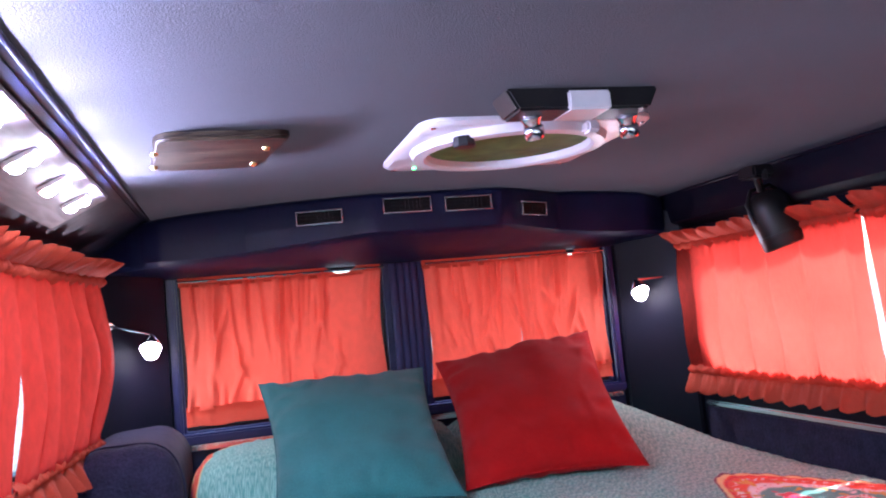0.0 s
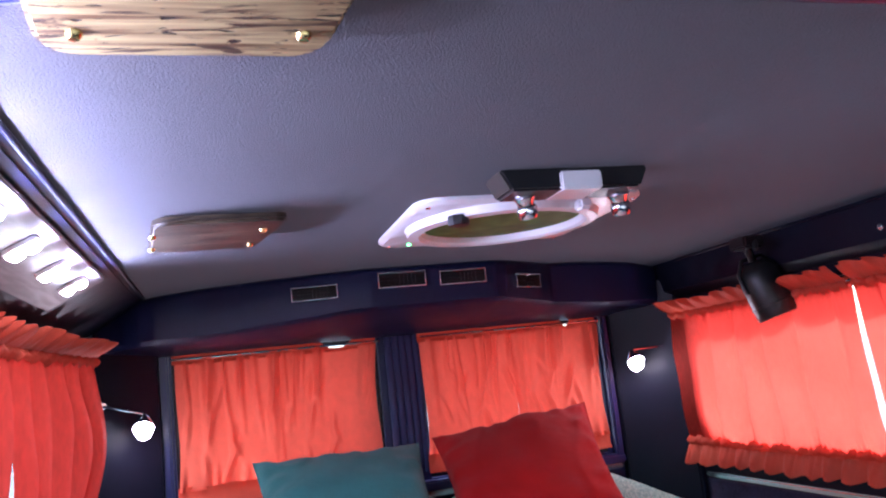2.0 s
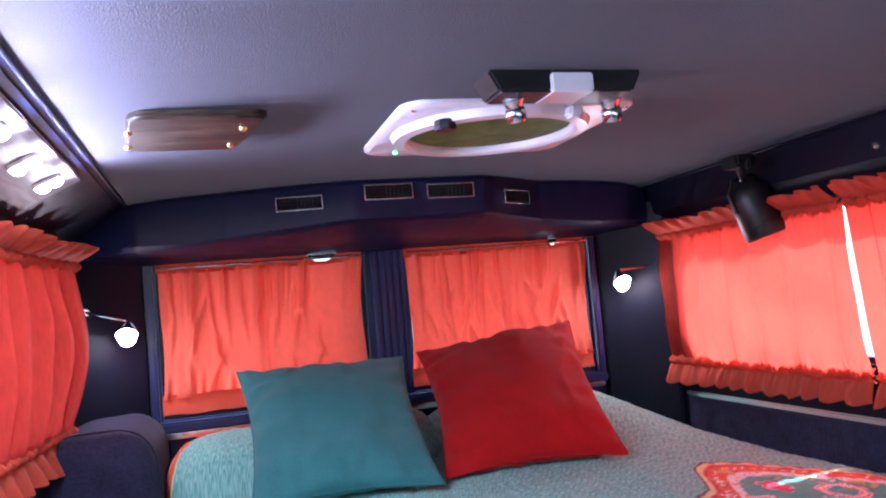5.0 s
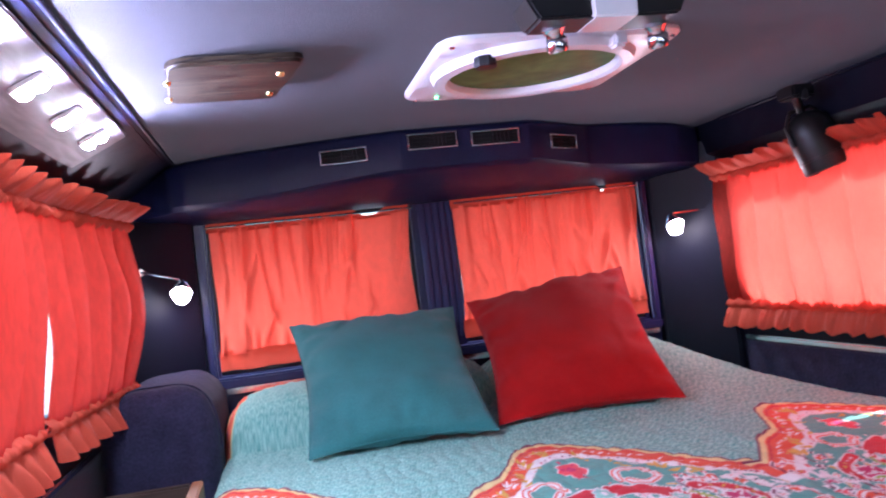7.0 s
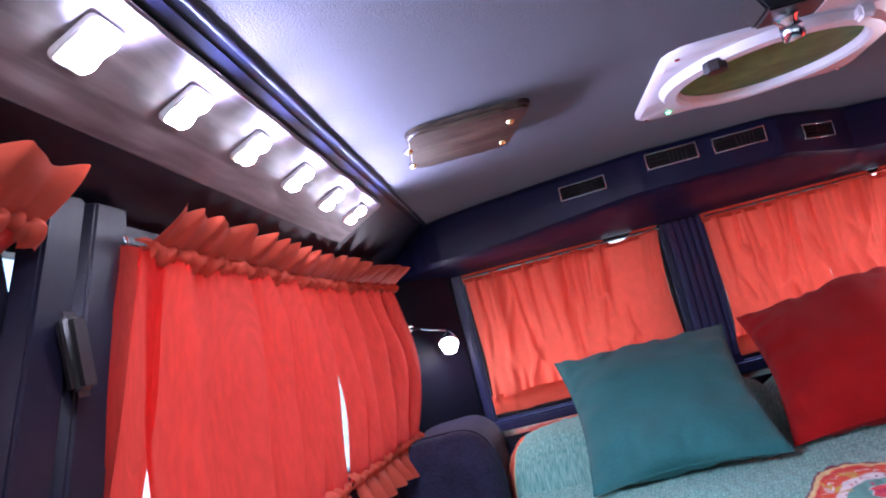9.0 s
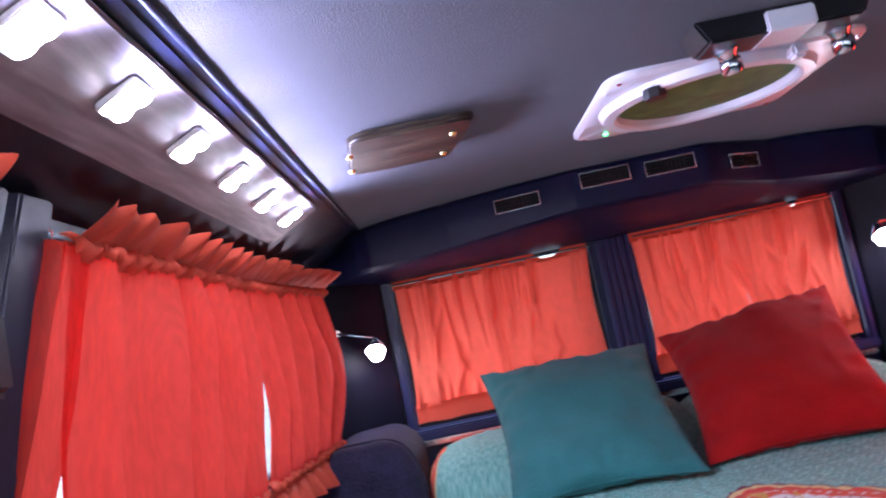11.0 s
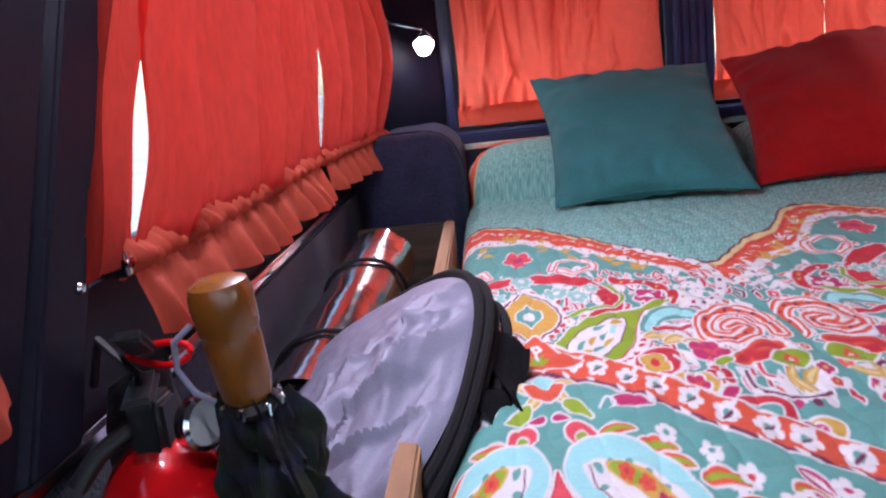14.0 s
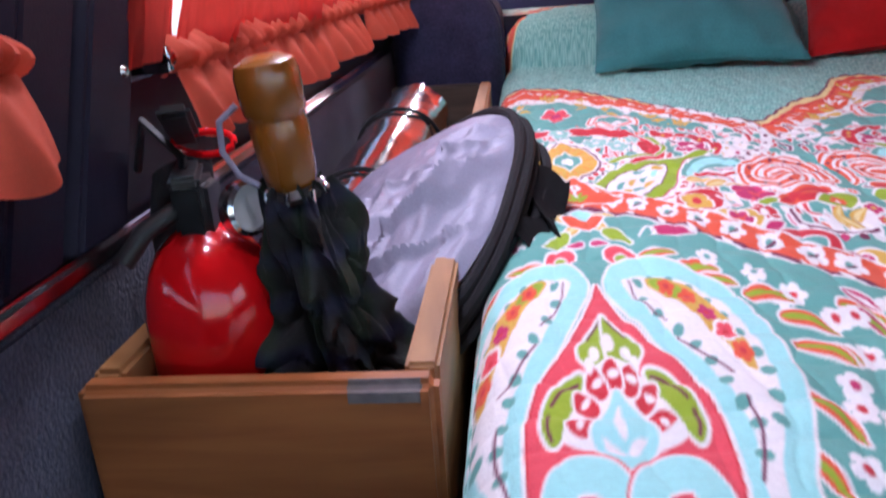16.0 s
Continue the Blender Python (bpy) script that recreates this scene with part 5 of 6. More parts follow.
def column(c, first):
    top = curve([(c - 0.30, 0.236), (c - 0.13, 0.322), (c - 0.06, 0.330), (c + 0.06, 0.314), (c + 0.16, 0.282), (c + 0.24, 0.254), (c + 0.285, 0.236)] if first else border_line(c), 8)
    t = np.array(top)
    s = window_of(c - 0.262, c + 0.272, 0.03, 0.40)
    edge = np.interp(UU[s], t[:, 0], t[:, 1]) - WW[s]
    ink(s, edge, TEALS)
    rim = 0.004 if first else 0.006
    ink(s, np.minimum(edge + rim, 0.004 - edge), CREAM)
    ink(s, np.minimum(edge + rim + 0.0005, 0.0015 - rim - edge), PLUM)
    ink(s, np.minimum(edge, 0.0170 - edge), CORAL)
    ink(s, np.minimum(edge - 0.0015, 0.0030 - edge), SCARLET)
    ink(s, np.minimum(edge - 0.0170, 0.0250 - edge), WHITES)
    run = 0.0
    for a, b in zip(top, top[1:]):
        run += math.hypot(b[0] - a[0], b[1] - a[1])
        if run > 0.0105:
            run = 0.0
            leaf(a[0], a[1] - 0.0090, 0.012, 0.0036, rng.uniform(-0.5, 0.3), WHITES, None, None)
            dot(a[0] + 0.006, a[1] - 0.0215, 0.0024, PLUM if rng.random() < 0.5 else SCARLET, 0.7, 0.8)

    # fine sprigs, buds and hooks over the ground
    bits = random.Random(int(c * 100) + 5)
    for _ in range(620):
        u, w, a, z = c + bits.uniform(-0.258, 0.262), bits.uniform(0.10, 0.240), bits.uniform(0, 6.28), bits.uniform(0.0040, 0.0080)
        pick = bits.random()
        if pick < 0.35:
            flower(u, w, z, bits.choice((4, 5, 6)), bits.choice((PINK, SCARLET, WHITES, CORAL, MAGENTA, WHITES)), bits.choice((WHITES, GOLD, TEALS)), WHITES, a)
        elif pick < 0.8:
            leaf(u, w, z * 2.6, z * 0.9, a, bits.choice((CORAL, WHITES, MAGENTA, GOLD, SCARLET, WHITES)), bits.choice((None, None, WHITES)))
        else:
            stroke(curve([(u + z * 1.8 * math.cos(a + t) * f, w + z * 1.8 * math.sin(a + t) * f) for t, f in ((0, 1.3), (1.4, 1.0), (2.8, 0.7), (4.4, 0.4))], 6), 0.0032, bits.choice((SCARLET, WHITES, PLUM)), WHITES, 0.0016)

    for sg in (-1, 1):
        def S(*pts, sg=sg):
            return side(c, sg, *pts)

        def spot(p, sg=sg):
            return c + sg * p[0], p[1]
        # the white inner edge of the border turns back on itself
        hook = curve(S((0.163, 0.2799), (0.211, 0.2642), (0.250, 0.2498), (0.263, 0.2336), (0.249, 0.2142), (0.220, 0.1992), (0.190, 0.1978)), 8)
        if first and sg > 0:
            stroke(hook, 0.012, WHITES, None)
            beads(hook, 0.012, 0.0032, (PLUM, PLUM, MAGENTA), 0, 0.001)
        # gold and white sprays on the plain field
        for p, z, a, col in (((-0.056, 0.2892), 0.020, 0.6, GOLD), ((-0.008, 0.3000), 0.018, 1.2, GOLD), ((0.077, 0.2733), 0.018, 0.4, GOLD), ((0.132, 0.2527), 0.022, 0.9, GOLD),
                             ((0.172, 0.2390), 0.022, 1.6, GOLD), ((0.204, 0.2281), 0.024, 0.3, WHITES), ((0.209, 0.2179), 0.020, -0.8, WHITES), ((0.114, 0.2673), 0.014, 2.0, WHITES), ((0.056, 0.2882), 0.014, 1.4, WHITES)):
            spray(*spot(p), z, a if sg > 0 else math.pi - a, col, 4)
        # scarlet arc of petals over the eye, with pale blossoms and a lime tail
        arc = curve(S((0.017, 0.2453), (0.050, 0.2407), (0.081, 0.2319), (0.103, 0.2166), (0.105, 0.2027), (0.083, 0.1939)), 10)
        stroke(arc, 0.024, SCARLET, WHITES, 0.0022)
        beads(arc, 0.012, 0.0030, (WHITES, PINK), 0, 0.009)
        stroke(curve(S((0.050, 0.1967), (0.077, 0.2016), (0.105, 0.2027), (0.123, 0.2134), (0.109, 0.2271)), 8), 0.0050, LIME, WHITES, 0.0015)
        for p, r in (((0.042, 0.2220), 0.017), ((0.067, 0.2163), 0.014), ((0.089, 0.2251), 0.011)):
            flower(*spot(p), r, 7, PALE, WHITES, WHITES, 0.4)
        swirl(S((0.047, 0.2538), (0.060, 0.2644), (0.098, 0.2626), (0.108, 0.2515), (0.080, 0.2458), (0.058, 0.2513)), 0.011, (CORAL, WHITES))
        # berries and pink blossoms running out from the arc
        band = curve(S((0.124, 0.2326), (0.154, 0.2269), (0.175, 0.2205), (0.185, 0.2108), (0.175, 0.2033)), 8)
        stroke(band, 0.013, SCARLET, WHITES, 0.002)
        beads(band, 0.011, 0.0028, (WHITES, GOLD))
        blossom(*spot((0.155, 0.2092)), 0.020, MAGENTA, WHITES, 0.5)
        # long lime-edged leaf beside the eye
        blob(S((0.021, 0.1523), (0.024, 0.1692), (0.049, 0.1848), (0.087, 0.1956), (0.126, 0.1975), (0.176, 0.2052), (0.141, 0.1916), (0.118, 0.1790), (0.104, 0.1626), (0.082, 0.1497), (0.053, 0.1452)), LIME, WHITES, 0.0022)
        blob(S((0.033, 0.1557), (0.037, 0.1686), (0.060, 0.1808), (0.089, 0.1877), (0.109, 0.1880), (0.100, 0.1746), (0.085, 0.1613), (0.063, 0.1523), (0.044, 0.1507)), WHITES, PLUM, 0.0014)
        for p, a, col in (((0.050, 0.1644), 0.9, TEALS), ((0.064, 0.1689), 0.9, GOLD), ((0.078, 0.1734), 0.9, TEALS), ((0.092, 0.1781), 0.9, AQUA), ((0.053, 0.1573), 0.4, GOLD), ((0.067, 0.1607), 0.5, TEALS),
                          ((0.080, 0.1656), 0.6, GOLD), ((0.042, 0.1582), 0.5, AQUA), ((0.077, 0.1814), 0.3, TEALS), ((0.099, 0.1857), 0.3, GOLD)):
            leaf(*spot(p), 0.016, 0.0058, a if sg > 0 else math.pi - a, col, None, None)
        ladder = curve(S((0.141, 0.1916), (0.123, 0.1755), (0.111, 0.1592), (0.089, 0.1472), (0.059, 0.1410)), 10)
        stroke(ladder, 0.014, WHITES, MAGENTA, 0.0016)
        beads(ladder, 0.0085, 0.0040, (SCARLET,), 0, 0, 0.5, 0.2)
        # plain hook with gold leaves
        swirl(S((0.192, 0.1819), (0.174, 0.1914), (0.146, 0.1885), (0.130, 0.1764), (0.139, 0.1671)), 0.020, (TEALS, AQUA))
        for p, a in (((0.133, 0.1677), 0.2), ((0.151, 0.1629), 0.1), ((0.169, 0.1601), -0.1)):
            leaf(*spot(p), 0.028, 0.012, a if sg > 0 else math.pi - a, GOLD, CREAM)
        stroke(curve(S((0.137, 0.1776), (0.161, 0.1755), (0.186, 0.1764)), 6), 0.006, SCARLET, WHITES)
        # square red rosette
        blob(S((0.105, 0.1516), (0.138, 0.1545), (0.137, 0.1413), (0.120, 0.1286), (0.095, 0.1320), (0.093, 0.1420)), SCARLET, WHITES, 0.0022)
        flower(*spot((0.112, 0.1416)), 0.014, 4, GOLD, SCARLET, WHITES, 0.7)
        stroke(curve(S((0.135, 0.1465), (0.139, 0.1370), (0.126, 0.1297)), 6), 0.0042, WHITES)
        # nested scroll
        ring = S((0.255, 0.1613), (0.252, 0.1799), (0.230, 0.1882), (0.196, 0.1816), (0.185, 0.1647), (0.206, 0.1592), (0.230, 0.1653), (0.226, 0.1728), (0.212, 0.1710))
        swirl(ring, 0.019, (CORAL, WHITES, CORAL))
        beads(curve(ring, 6), 0.012, 0.0024, (PLUM,))
        # loose flowers and leaves between the columns
        blossom(*spot((0.171, 0.1491)), 0.019, MAGENTA, PINK, 0.2)
        blossom(*spot((0.162, 0.1252)), 0.012, SCARLET, WHITES, 0.9)
        blob(S((0.121, 0.1266), (0.146, 0.1286), (0.157, 0.1200), (0.144, 0.1119), (0.125, 0.1179)), GOLD, WHITES, 0.002)
        blossom(*spot((0.138, 0.1204)), 0.010, MAGENTA, CORAL, 0.3)
        swirl(S((0.190, 0.1370), (0.217, 0.1478), (0.239, 0.1497), (0.225, 0.1403), (0.208, 0.1397)), 0.014, (CORAL, SCARLET))
        blob(S((0.217, 0.1347), (0.240, 0.1459), (0.256, 0.1394), (0.245, 0.1300), (0.227, 0.1290)), LIME, WHITES, 0.002)
        flower(*spot((0.237, 0.1360)), 0.007, 4, CORAL, WHITES, None)
        for p, a in (((0.226, 0.1218), 1.1), ((0.242, 0.1218), 0.6), ((0.228, 0.1169), 2.0)):
            leaf(*spot(p), 0.024, 0.010, a if sg > 0 else math.pi - a, GOLD, CREAM, None)
        chain = curve(S((0.187, 0.1273), (0.183, 0.1158), (0.197, 0.1087), (0.220, 0.1062), (0.242, 0.1090)), 8)
        stroke(chain, 0.0080, WHITES, None)
        stroke(chain, 0.0030, PLUM, None)
        beads(chain, 0.013, 0.0046, (MAGENTA, PLUM, WHITES), 0, -0.005)
        # red crescent and gold paisley over the band
        blob(S((0.150, 0.1047), (0.175, 0.1087), (0.197, 0.1043), (0.200, 0.0954), (0.187, 0.0844), (0.166, 0.0832), (0.153, 0.0939)), SCARLET, WHITES, 0.002)
        blob(S((0.157, 0.0988), (0.176, 0.1018), (0.191, 0.0988), (0.181, 0.0901), (0.168, 0.0898)), TEALS, WHITES, 0.0016)
        blob(S((0.179, 0.0824), (0.208, 0.0909), (0.226, 0.0867), (0.218, 0.0777), (0.195, 0.0737), (0.181, 0.0765)), GOLD, WHITES, 0.002)
        blossom(*spot((0.204, 0.0812)), 0.010, MAGENTA, WHITES, 0.6)
        leaf(*spot((0.177, 0.1380)), 0.020, 0.008, 0.3, LIME), leaf(*spot((0.161, 0.1105)), 0.020, 0.009, 0.5, MAGENTA)
        leaf(*spot((0.198, 0.0676)), 0.030, 0.014, 0.6 * sg, SCARLET, WHITES)

    blossom(c + 0.002, 0.2760, 0.024, PINK, MAGENTA, 0.4)
    flower(c, 0.2430, 0.016, 7, PALE, WHITES, WHITES, 0.2)
    # the eye: a pointed ogee, gold with orange strokes round an aqua diamond
    for r, col in ((1.30, WHITES), (1.13, PLUM), (1.06, WHITES), (1.0, GOLD), (0.50, WHITES), (0.44, TEALS), (0.20, WHITES)):
        s, a, b = local(c, 0.1985, 0.06)
        wide = np.interp(np.abs(b) / (0.052 * r), [0, 0.25, 0.5, 0.75, 1.0], [1.0, 0.93, 0.68, 0.28, 0.0]) * 0.0355 * r
        ink(s, np.where(np.abs(b) < 0.052 * r, wide - np.abs(a), -1.0), col)
    for k in range(18):
        a = 2 * math.pi * k / 18
        u, w = 0.0255 * math.cos(a), 0.0170 * math.sin(a)
        leaf(c + u, 0.1985 + w, 0.0105, 0.0026, math.atan2(w, u), ORANGES, None, None)
    for sg in (-1, 1):
        beads(curve(side(c, sg, (0.006, 0.166), (0.026, 0.180), (0.042, 0.192), (0.046, 0.204), (0.036, 0.218)), 8), 0.0085, 0.0038, (SCARLET,))

    # field under the coral arch
    arch = np.array(curve([(c - 0.262, 0.030), (c - 0.190, 0.066), (c - 0.130, 0.096), (c - 0.075, 0.123), (c - 0.03, 0.138), (c, 0.1435), (c + 0.03, 0.138), (c + 0.075, 0.123), (c + 0.130, 0.096), (c + 0.190, 0.066), (c + 0.272, 0.026)], 10))
    s = window_of(c - 0.262, c + 0.272, -9, 0.22)
    low = np.interp(UU[s], arch[:, 0], arch[:, 1]) - WW[s]
    ink(s, low, TEALS)
    ink(s, np.minimum(low + 0.024, 0.003 - low), CORAL)
    ink(s, np.minimum(low + 0.0265, -0.024 - low), WHITES)
    ink(s, np.minimum(low - 0.001, 0.0050 - low), WHITES)
    ink(s, np.minimum(low - 0.0005, 0.0034 - low), PLUM)
    run = 0.0
    for a, b in zip(arch, arch[1:]):
        run += math.hypot(*(b - a))
        if run > 0.0215:
            run = 0.0
            flower(a[0], a[1] + 0.012, 0.0104, 5, WHITES, TEALS, None, rng.uniform(0, 3))
            stroke([(a[0] - 0.004, a[1] + 0.010), (a[0] + 0.004, a[1] + 0.012)], 0.0022, PLUM)
            leaf(a[0] + 0.011, a[1] + 0.017, 0.009, 0.004, 0.6, WHITES, None, None), leaf(a[0] - 0.010, a[1] + 0.004, 0.009, 0.004, 2.2, WHITES, None, None)
    # buds and leaves over the ground at the foot
    for k in range(46):
        sg = 1 if k % 2 else -1
        u = bits.uniform(0.120, 0.255)
        w = float(np.interp(u, [0.12, 0.19, 0.26], [0.085, 0.052, 0.020])) - bits.uniform(0.006, 0.15)
        if k % 3:
            leaf(c + sg * u, w, bits.uniform(0.018, 0.030), 0.0105, bits.uniform(-1.3, 0.2) * sg, bits.choice((CORAL, SCARLET, MAGENTA, CORAL)), bits.choice((LIME, LIME, WHITES)))
        else:
            flower(c + sg * u, w, 0.0085, 5, WHITES, bits.choice((SCARLET, TEALS, MAGENTA)), None, k)
    # coral peak between eye and crest
    blob([(c, 0.177), (c + 0.020, 0.162), (c + 0.044, 0.150), (c, 0.146), (c - 0.044, 0.150), (c - 0.020, 0.162)], CORAL, WHITES, 0.0022)
    flower(c, 0.1640, 0.0065, 4, WHITES, CORAL, None, 0.3)
    spray(c, 0.1490, 0.012, 1.57, LIME, 5)
    leaf(c, 0.1580, 0.013, 0.004, 1.57, WHITES, None, None)

    # crest flower
    for a, col in ((0.15, GOLD), (2.99, GOLD), (-0.75, GOLD), (3.89, GOLD)):
        leaf(c + 0.017 * math.cos(a), 0.1300 + 0.013 * math.sin(a), 0.028, 0.011, a, col, CREAM)
    blob([(c, 0.119), (c + 0.019, 0.130), (c + 0.010, 0.134), (c, 0.139), (c - 0.010, 0.134), (c - 0.019, 0.130)], CORAL, WHITES, 0.002)
    blob([(c - 0.010, 0.137), (c, 0.131), (c + 0.010, 0.137), (c, 0.1405)], AQUA, WHITES, 0.0014)
    for sg in (-1, 1):
        def S(*pts, sg=sg):
            return side(c, sg, *pts)
        turn = lambda a: a if sg > 0 else math.pi - a
        leaf(c + sg * 0.027, 0.1110, 0.026, 0.0115, turn(-0.6), LIME), leaf(c + sg * 0.011, 0.1065, 0.014, 0.0070, turn(-0.2), MAGENTA)
        blob(S((0.012, 0.096), (0.020, 0.102), (0.034, 0.098), (0.036, 0.088), (0.024, 0.084)), PINK, WHITES, 0.002)
        blob(S((0.020, 0.094), (0.027, 0.096), (0.029, 0.090), (0.022, 0.088)), LIME, WHITES, 0.0012)
        leaf(c + sg * 0.075, 0.1110, 0.034, 0.0100, turn(-0.25), MAGENTA)
        stroke(curve(S((0.046, 0.112), (0.054, 0.117), (0.060, 0.113), (0.054, 0.109)), 6), 0.0024, WHITES)
        for (u, w), a in (((0.0544, 0.0920), 0.1), ((0.0800, 0.0797), -0.15), ((0.0866, 0.0689), -0.2), ((0.1172, 0.0560), -0.3), ((0.1302, 0.0369), -0.5), ((0.1261, 0.0171), -0.6), ((0.1069, -0.0185), -0.95), ((0.0862, -0.0443), -1.1), ((0.104, -0.075), -1.2)):
            leaf(c + sg * u, w, 0.030, 0.0112, turn(a), CORAL, LIME)
        for u, w in ((0.0906, 0.0886), (0.1163, 0.0733), (0.1341, 0.0581), (0.1480, 0.0400), (0.1483, 0.0147), (0.1227, -0.0143), (0.1071, -0.0420), (0.160, 0.040), (0.165, 0.010), (0.150, -0.060)):
            flower(c + sg * u, w, 0.0082, 5, WHITES, SCARLET if w < 0.06 else TEALS, None, u * 40)

        # aqua paisley arm round the lotus
        arm = curve(S((0.058, -0.095), (0.0516, -0.0512), (0.0573, -0.0260), (0.0551, -0.0025), (0.0430, 0.0204), (0.0266, 0.0470), (0.0125, 0.0697), (0.0219, 0.0816), (0.0398, 0.0836),
                      (0.0672, 0.0769), (0.0902, 0.0556), (0.0987, 0.0264), (0.0942, -0.0035), (0.0834, -0.0287), (0.0736, -0.0512), (0.076, -0.095)), 8)
        p = np.array(arm)
        cut = len(p) * 6 // 15
        w = window_of(*sorted((c + sg * 0.004, c + sg * 0.118)), -9, 0.082)
        rim_in = np.interp(WW[w], p[:cut, 1], sg * (p[:cut, 0] - c))
        q = p[len(p) * 8 // 15:][::-1]
        rim_out = np.interp(WW[w], q[:, 1], sg * (q[:, 0] - c))
        side_u = sg * (UU[w] - c)
        ink(w, np.minimum(side_u - rim_in, rim_out - side_u), WHITES)
        stroke(arm, 0.0125, AQUA, WHITES, 0.0020)
        inner = curve(S((0.0602, -0.0443), (0.0672, -0.0233), (0.0631, -0.0025), (0.0537, 0.0260), (0.0365, 0.0496), (0.0287, 0.0668), (0.0363, 0.0733), (0.0564, 0.0717), (0.0765, 0.0505), (0.0869, 0.0227), (0.0852, -0.0030), (0.0727, -0.0342)), 10)
        run = 0.0
        for k, (a, b) in enumerate(zip(inner, inner[1:])):
            run += math.hypot(*(b - a))
            if run > 0.0118:
                run = 0.0
                dot(a[0], a[1], 0.0043, TEALS, 0.68, math.atan2(*(b - a)[::-1]) + 1.57)
        stroke(curve(S((0.0418, 0.0435), (0.0281, 0.0581), (0.0244, 0.0717)), 6), 0.0013, PLUM)
        stroke(curve(S((0.0454, 0.0319), (0.0581, 0.0171), (0.0686, 0.0084)), 6), 0.0016, PLUM)
        stroke(curve(S((0.0684, -0.0076), (0.0673, -0.0260), (0.0583, -0.0466)), 6), 0.0018, PLUM)
        seed = curve(S((0.0404, 0.0725), (0.0620, 0.0594), (0.0763, 0.0346), (0.0815, 0.0099)), 8)
        stroke(seed, 0.0165, GOLD, None, 0, lambda f: np.sin(np.pi * np.clip(0.10 + 0.88 * f, 0, 1)) ** 0.7)
        stroke(seed[:11], 0.0100, LIME, None, 0, LEAF)
        for k in range(5):
            z = seed[4 + k * 4]
            flower(z[0], z[1], 0.0062, 5, (CORAL, CORAL, MAGENTA, PINK, CORAL)[k], SCARLET, WHITES if k == 3 else None, k)

    # lotus: red ogee, green petals, fan of seeds, aqua drop
    prof_w = [-0.12, -0.080, -0.049, -0.030, -0.014, 0.007, 0.029, 0.050, 0.062, 0.0715]
    prof_u = [0.030, 0.044, 0.0495, 0.0515, 0.0515, 0.0445, 0.0260, 0.0110, 0.0040, 0.0]
    s = window_of(c - 0.075, c + 0.075, -9, 0.09)
    half = np.interp(WW[s], prof_w, prof_u) - np.abs(UU[s] - c)
    half = np.where(WW[s] > 0.0715, -1.0, half)
    ink(s, half + 0.0024, WHITES)
    ink(s, half, PINK)
    ink(s, np.minimum(half, 0.0013 - half), SCARLET)
    for sg in (-1, 1):
        def S(*pts, sg=sg):
            return side(c, sg, *pts)
        blob(S((0.0, 0.048), (0.006, 0.040), (0.014, 0.032), (0.019, 0.026), (0.018, 0.019), (0.010, 0.012), (0.0, 0.010), (-0.002, 0.030)), LIME, WHITES, 0.0020)
        blob(S((0.018, 0.009), (0.026, 0.010), (0.036, 0.002), (0.042, -0.010), (0.042, -0.021), (0.036, -0.027), (0.026, -0.012)), LIME, WHITES, 0.0022)
        stroke(curve(S((0.021, 0.007), (0.030, 0.003), (0.037, -0.006)), 6), 0.0020, PLUM)
        stroke(curve(S((0.039, -0.011), (0.0395, -0.018), (0.0375, -0.024)), 6), 0.0020, PLUM)
        stroke(curve(S((0.001, 0.046), (0.006, 0.039), (0.012, 0.033)), 6), 0.0014, PLUM)
    blob([(c, 0.018), (c + 0.012, 0.012), (c + 0.020, 0.000), (c + 0.028, -0.012), (c + 0.030, -0.026), (c, -0.032), (c - 0.030, -0.026), (c - 0.028, -0.012), (c - 0.020, 0.000), (c - 0.012, 0.012)], WHITES)
    for k in range(7):
        a = math.pi * (k + 0.5) / 7
        u, w = c + 0.0225 * math.cos(a), -0.0250 + 0.0350 * math.sin(a)
        leaf(u, w, 0.0150, 0.0110, math.atan2(0.035 * math.sin(a), 0.0225 * math.cos(a)), SCARLET, None, WHITES)
        dot(u, w, 0.0020, WHITES, 1.7, a)
    for u, w, r in ((0, 0.0290, 0.0040), (0.0095, 0.0215, 0.0032), (-0.0095, 0.0215, 0.0032), (0.0135, 0.0150, 0.0028), (-0.0135, 0.0150, 0.0028)):
        dot(c + u, w, r, WHITES, 1.6)
    blob([(c, 0.002), (c + 0.006, -0.008), (c + 0.0150, -0.018), (c + 0.0165, -0.026), (c + 0.009, -0.035), (c, -0.040), (c - 0.009, -0.035), (c - 0.0165, -0.026), (c - 0.0150, -0.018), (c - 0.006, -0.008)], AQUA, WHITES, 0.0018)
    leaf(c, -0.0160, 0.018, 0.0058, 1.57, WHITES, None, None)
    for sg in (-1, 1):
        leaf(c + sg * 0.0064, -0.0285, 0.013, 0.0052, 1.57 - sg * 0.9, WHITES, None, None)
        curl = curve(side(c, sg, (0.004, -0.078), (0.006, -0.052), (0.016, -0.0425), (0.031, -0.0440), (0.036, -0.060), (0.028, -0.074), (0.018, -0.066)), 8)
        stroke(curl, 0.0150, AQUA, PINK, 0.0026)
        stroke(curl, 0.0150, AQUA, WHITES, 0.0014)


for c in (PERIOD, 2 * PERIOD, 0.0):
    column(c, c == 0.0)
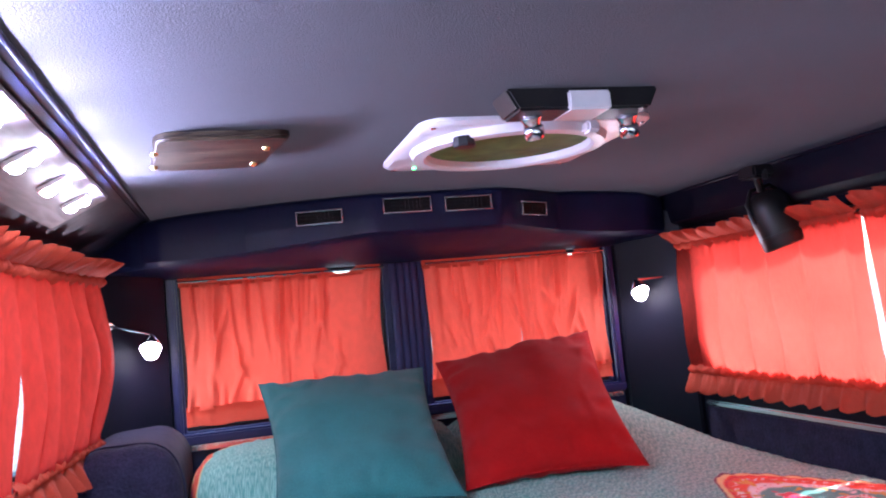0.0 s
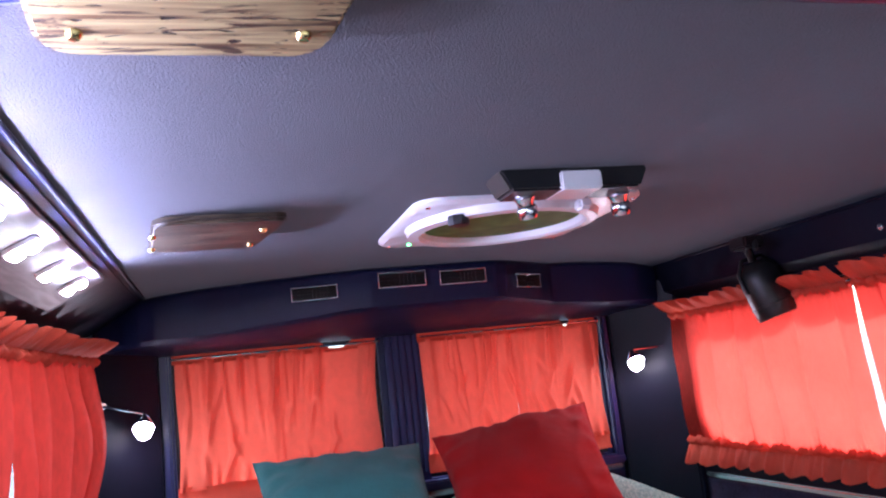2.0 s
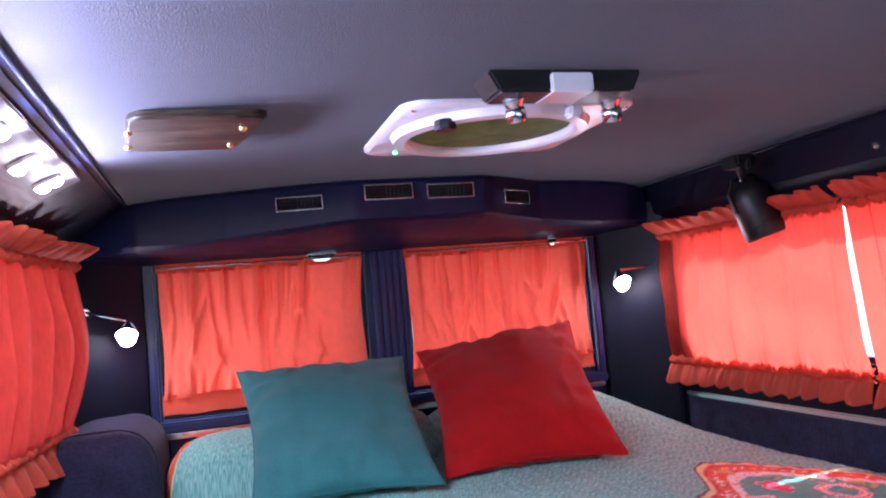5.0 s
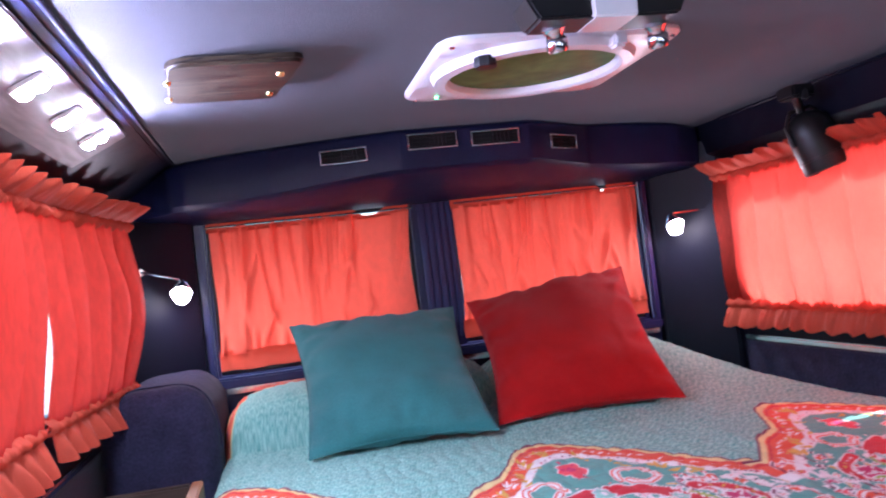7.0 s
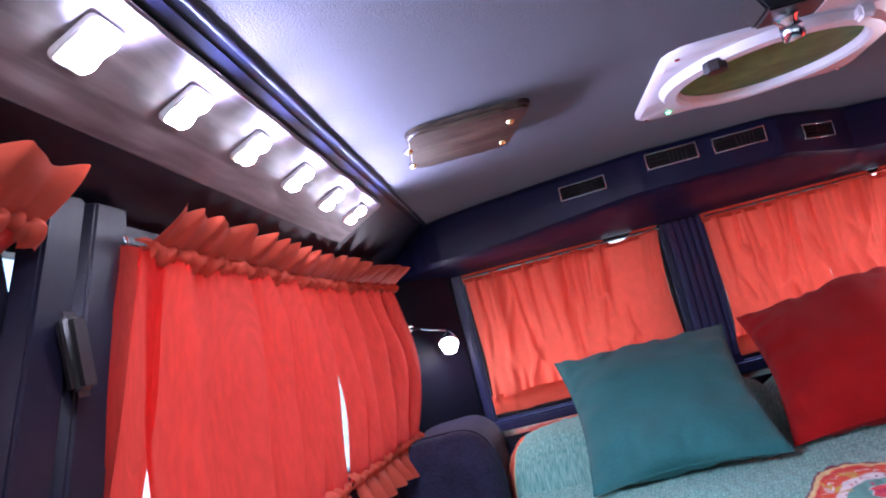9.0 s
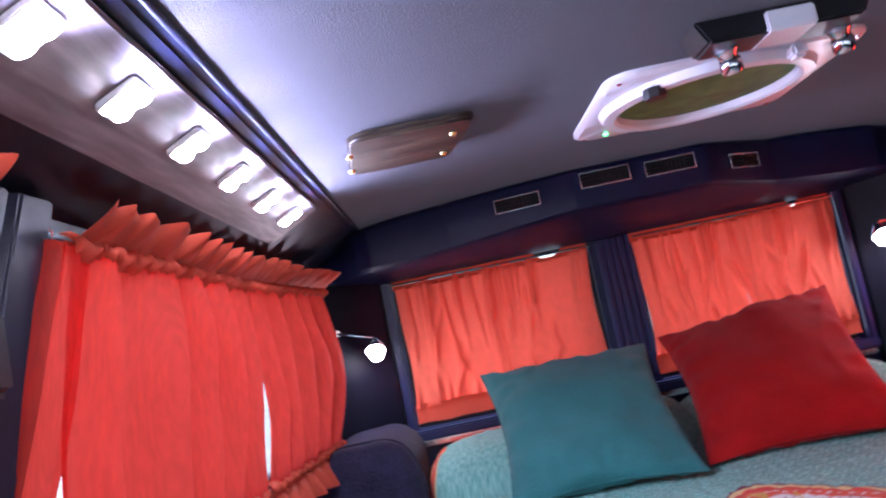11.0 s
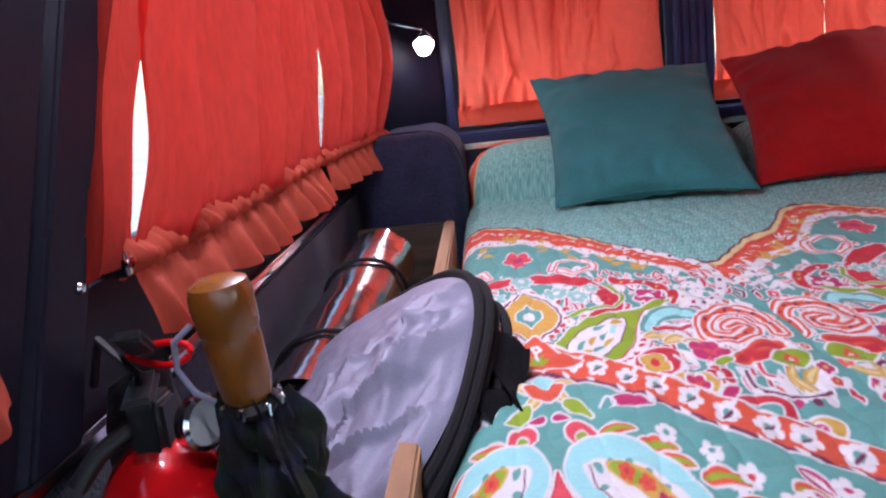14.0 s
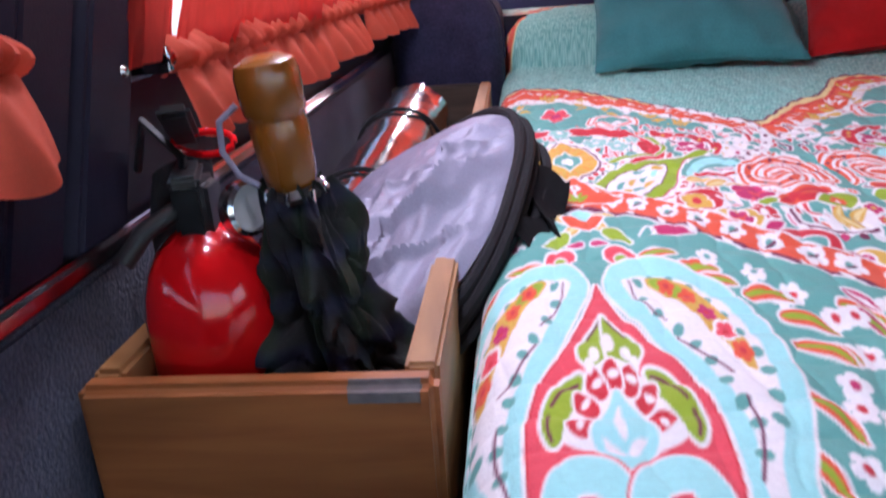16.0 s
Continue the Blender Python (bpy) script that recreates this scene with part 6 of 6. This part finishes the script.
# the turned-back corner of the pillow sham
for a in (-0.125, -0.105):
    stroke(curve([(a, 0.385), (a + 0.03, 0.402), (a + 0.06, 0.424), (a + 0.12, 0.440), (a + 0.6, 0.452)], 8), 0.020, CORAL, CREAM, 0.004)
for k in range(40):
    f = k / 39
    dot(-0.11 + 0.62 * f, 0.390 + 0.055 * min(1, f * 5), 0.0045, rng.choice((WHITES, PINK, MAGENTA, WHITES)), 0.7, k)

PX = np.where(SX < BED_L, BED_L - 0.003 - 0.012 * np.clip((BED_L - SX) / 0.16, 0, 1), np.minimum(SX, BED_R + 0.003))
PY = np.maximum(SY, 0.297)
POS = np.zeros((NX, NY, 3))
for i in range(NX):
    hang = max(0.0, BED_L - SX[i]) + max(0.0, SX[i] - BED_R)
    for j in range(NY):
        x, y = float(PX[i]), float(PY[j])
        wx, wy = 0.016 * noise.noise((x * 15, y * 15, 4)), 0.018 * noise.noise((x * 13, y * 13, 9))
        puff = 0.0034 * abs(math.sin(math.pi * (x + wx) / 0.034) * math.sin(math.pi * (y + wy) / 0.040)) ** 0.5 + 0.0024 * noise.noise((x * 46, y * 46, 1))
        POS[i, j] = (x, y, bed_height(x, y) + puff - hang - max(0.0, 0.30 - SY[j]))
me = bpy.data.meshes.new("quilt")
idx = np.arange(NX * NY).reshape(NX, NY)
quads = np.stack([idx[:-1, :-1], idx[1:, :-1], idx[1:, 1:], idx[:-1, 1:]], -1).reshape(-1, 4)
me.vertices.add(NX * NY)
me.vertices.foreach_set("co", (POS - np.array((0.1, 1.3, 0.45))).reshape(-1))
me.loops.add(quads.size)
me.loops.foreach_set("vertex_index", quads.reshape(-1).astype(np.int32))
me.polygons.add(len(quads))
me.polygons.foreach_set("loop_start", np.arange(0, quads.size, 4, dtype=np.int32))
me.polygons.foreach_set("use_smooth", np.ones(len(quads), dtype=bool))
me.update(calc_edges=True)
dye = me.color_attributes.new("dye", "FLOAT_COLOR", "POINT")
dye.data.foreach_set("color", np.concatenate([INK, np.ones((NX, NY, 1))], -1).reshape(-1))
QUILT = material("printed_quilt_cotton", (1, 1, 1), 0.85, vary=0.08, scale=260, bump=0.35, bump_scale=500, sheen=0.08, coarse=14)
nt = QUILT.node_tree
at = nt.nodes.new("ShaderNodeAttribute")
at.attribute_name = "dye"
sc = next(n for n in nt.nodes if n.bl_idname == "ShaderNodeVectorMath")
nt.links.new(at.outputs["Color"], sc.inputs[0])
me.materials.append(QUILT)
quilt = thing("quilt", (0.1, 1.3, 0.45), "teal quilted bedspread printed with coral, lime and aqua paisley", "quilt")
new("printed_top", me).parent = quilt
BIND = material("coral_binding", CORAL, 0.8, vary=0.15, scale=200, bump=0.3)
part("binding", tube([(BED_L - 0.015, y, bed_height(BED_L, y) - 0.160) for y in [0.30 + 0.05 * k for k in range(41)]], 0.005, 8), BIND, quilt, "coral bound edge")
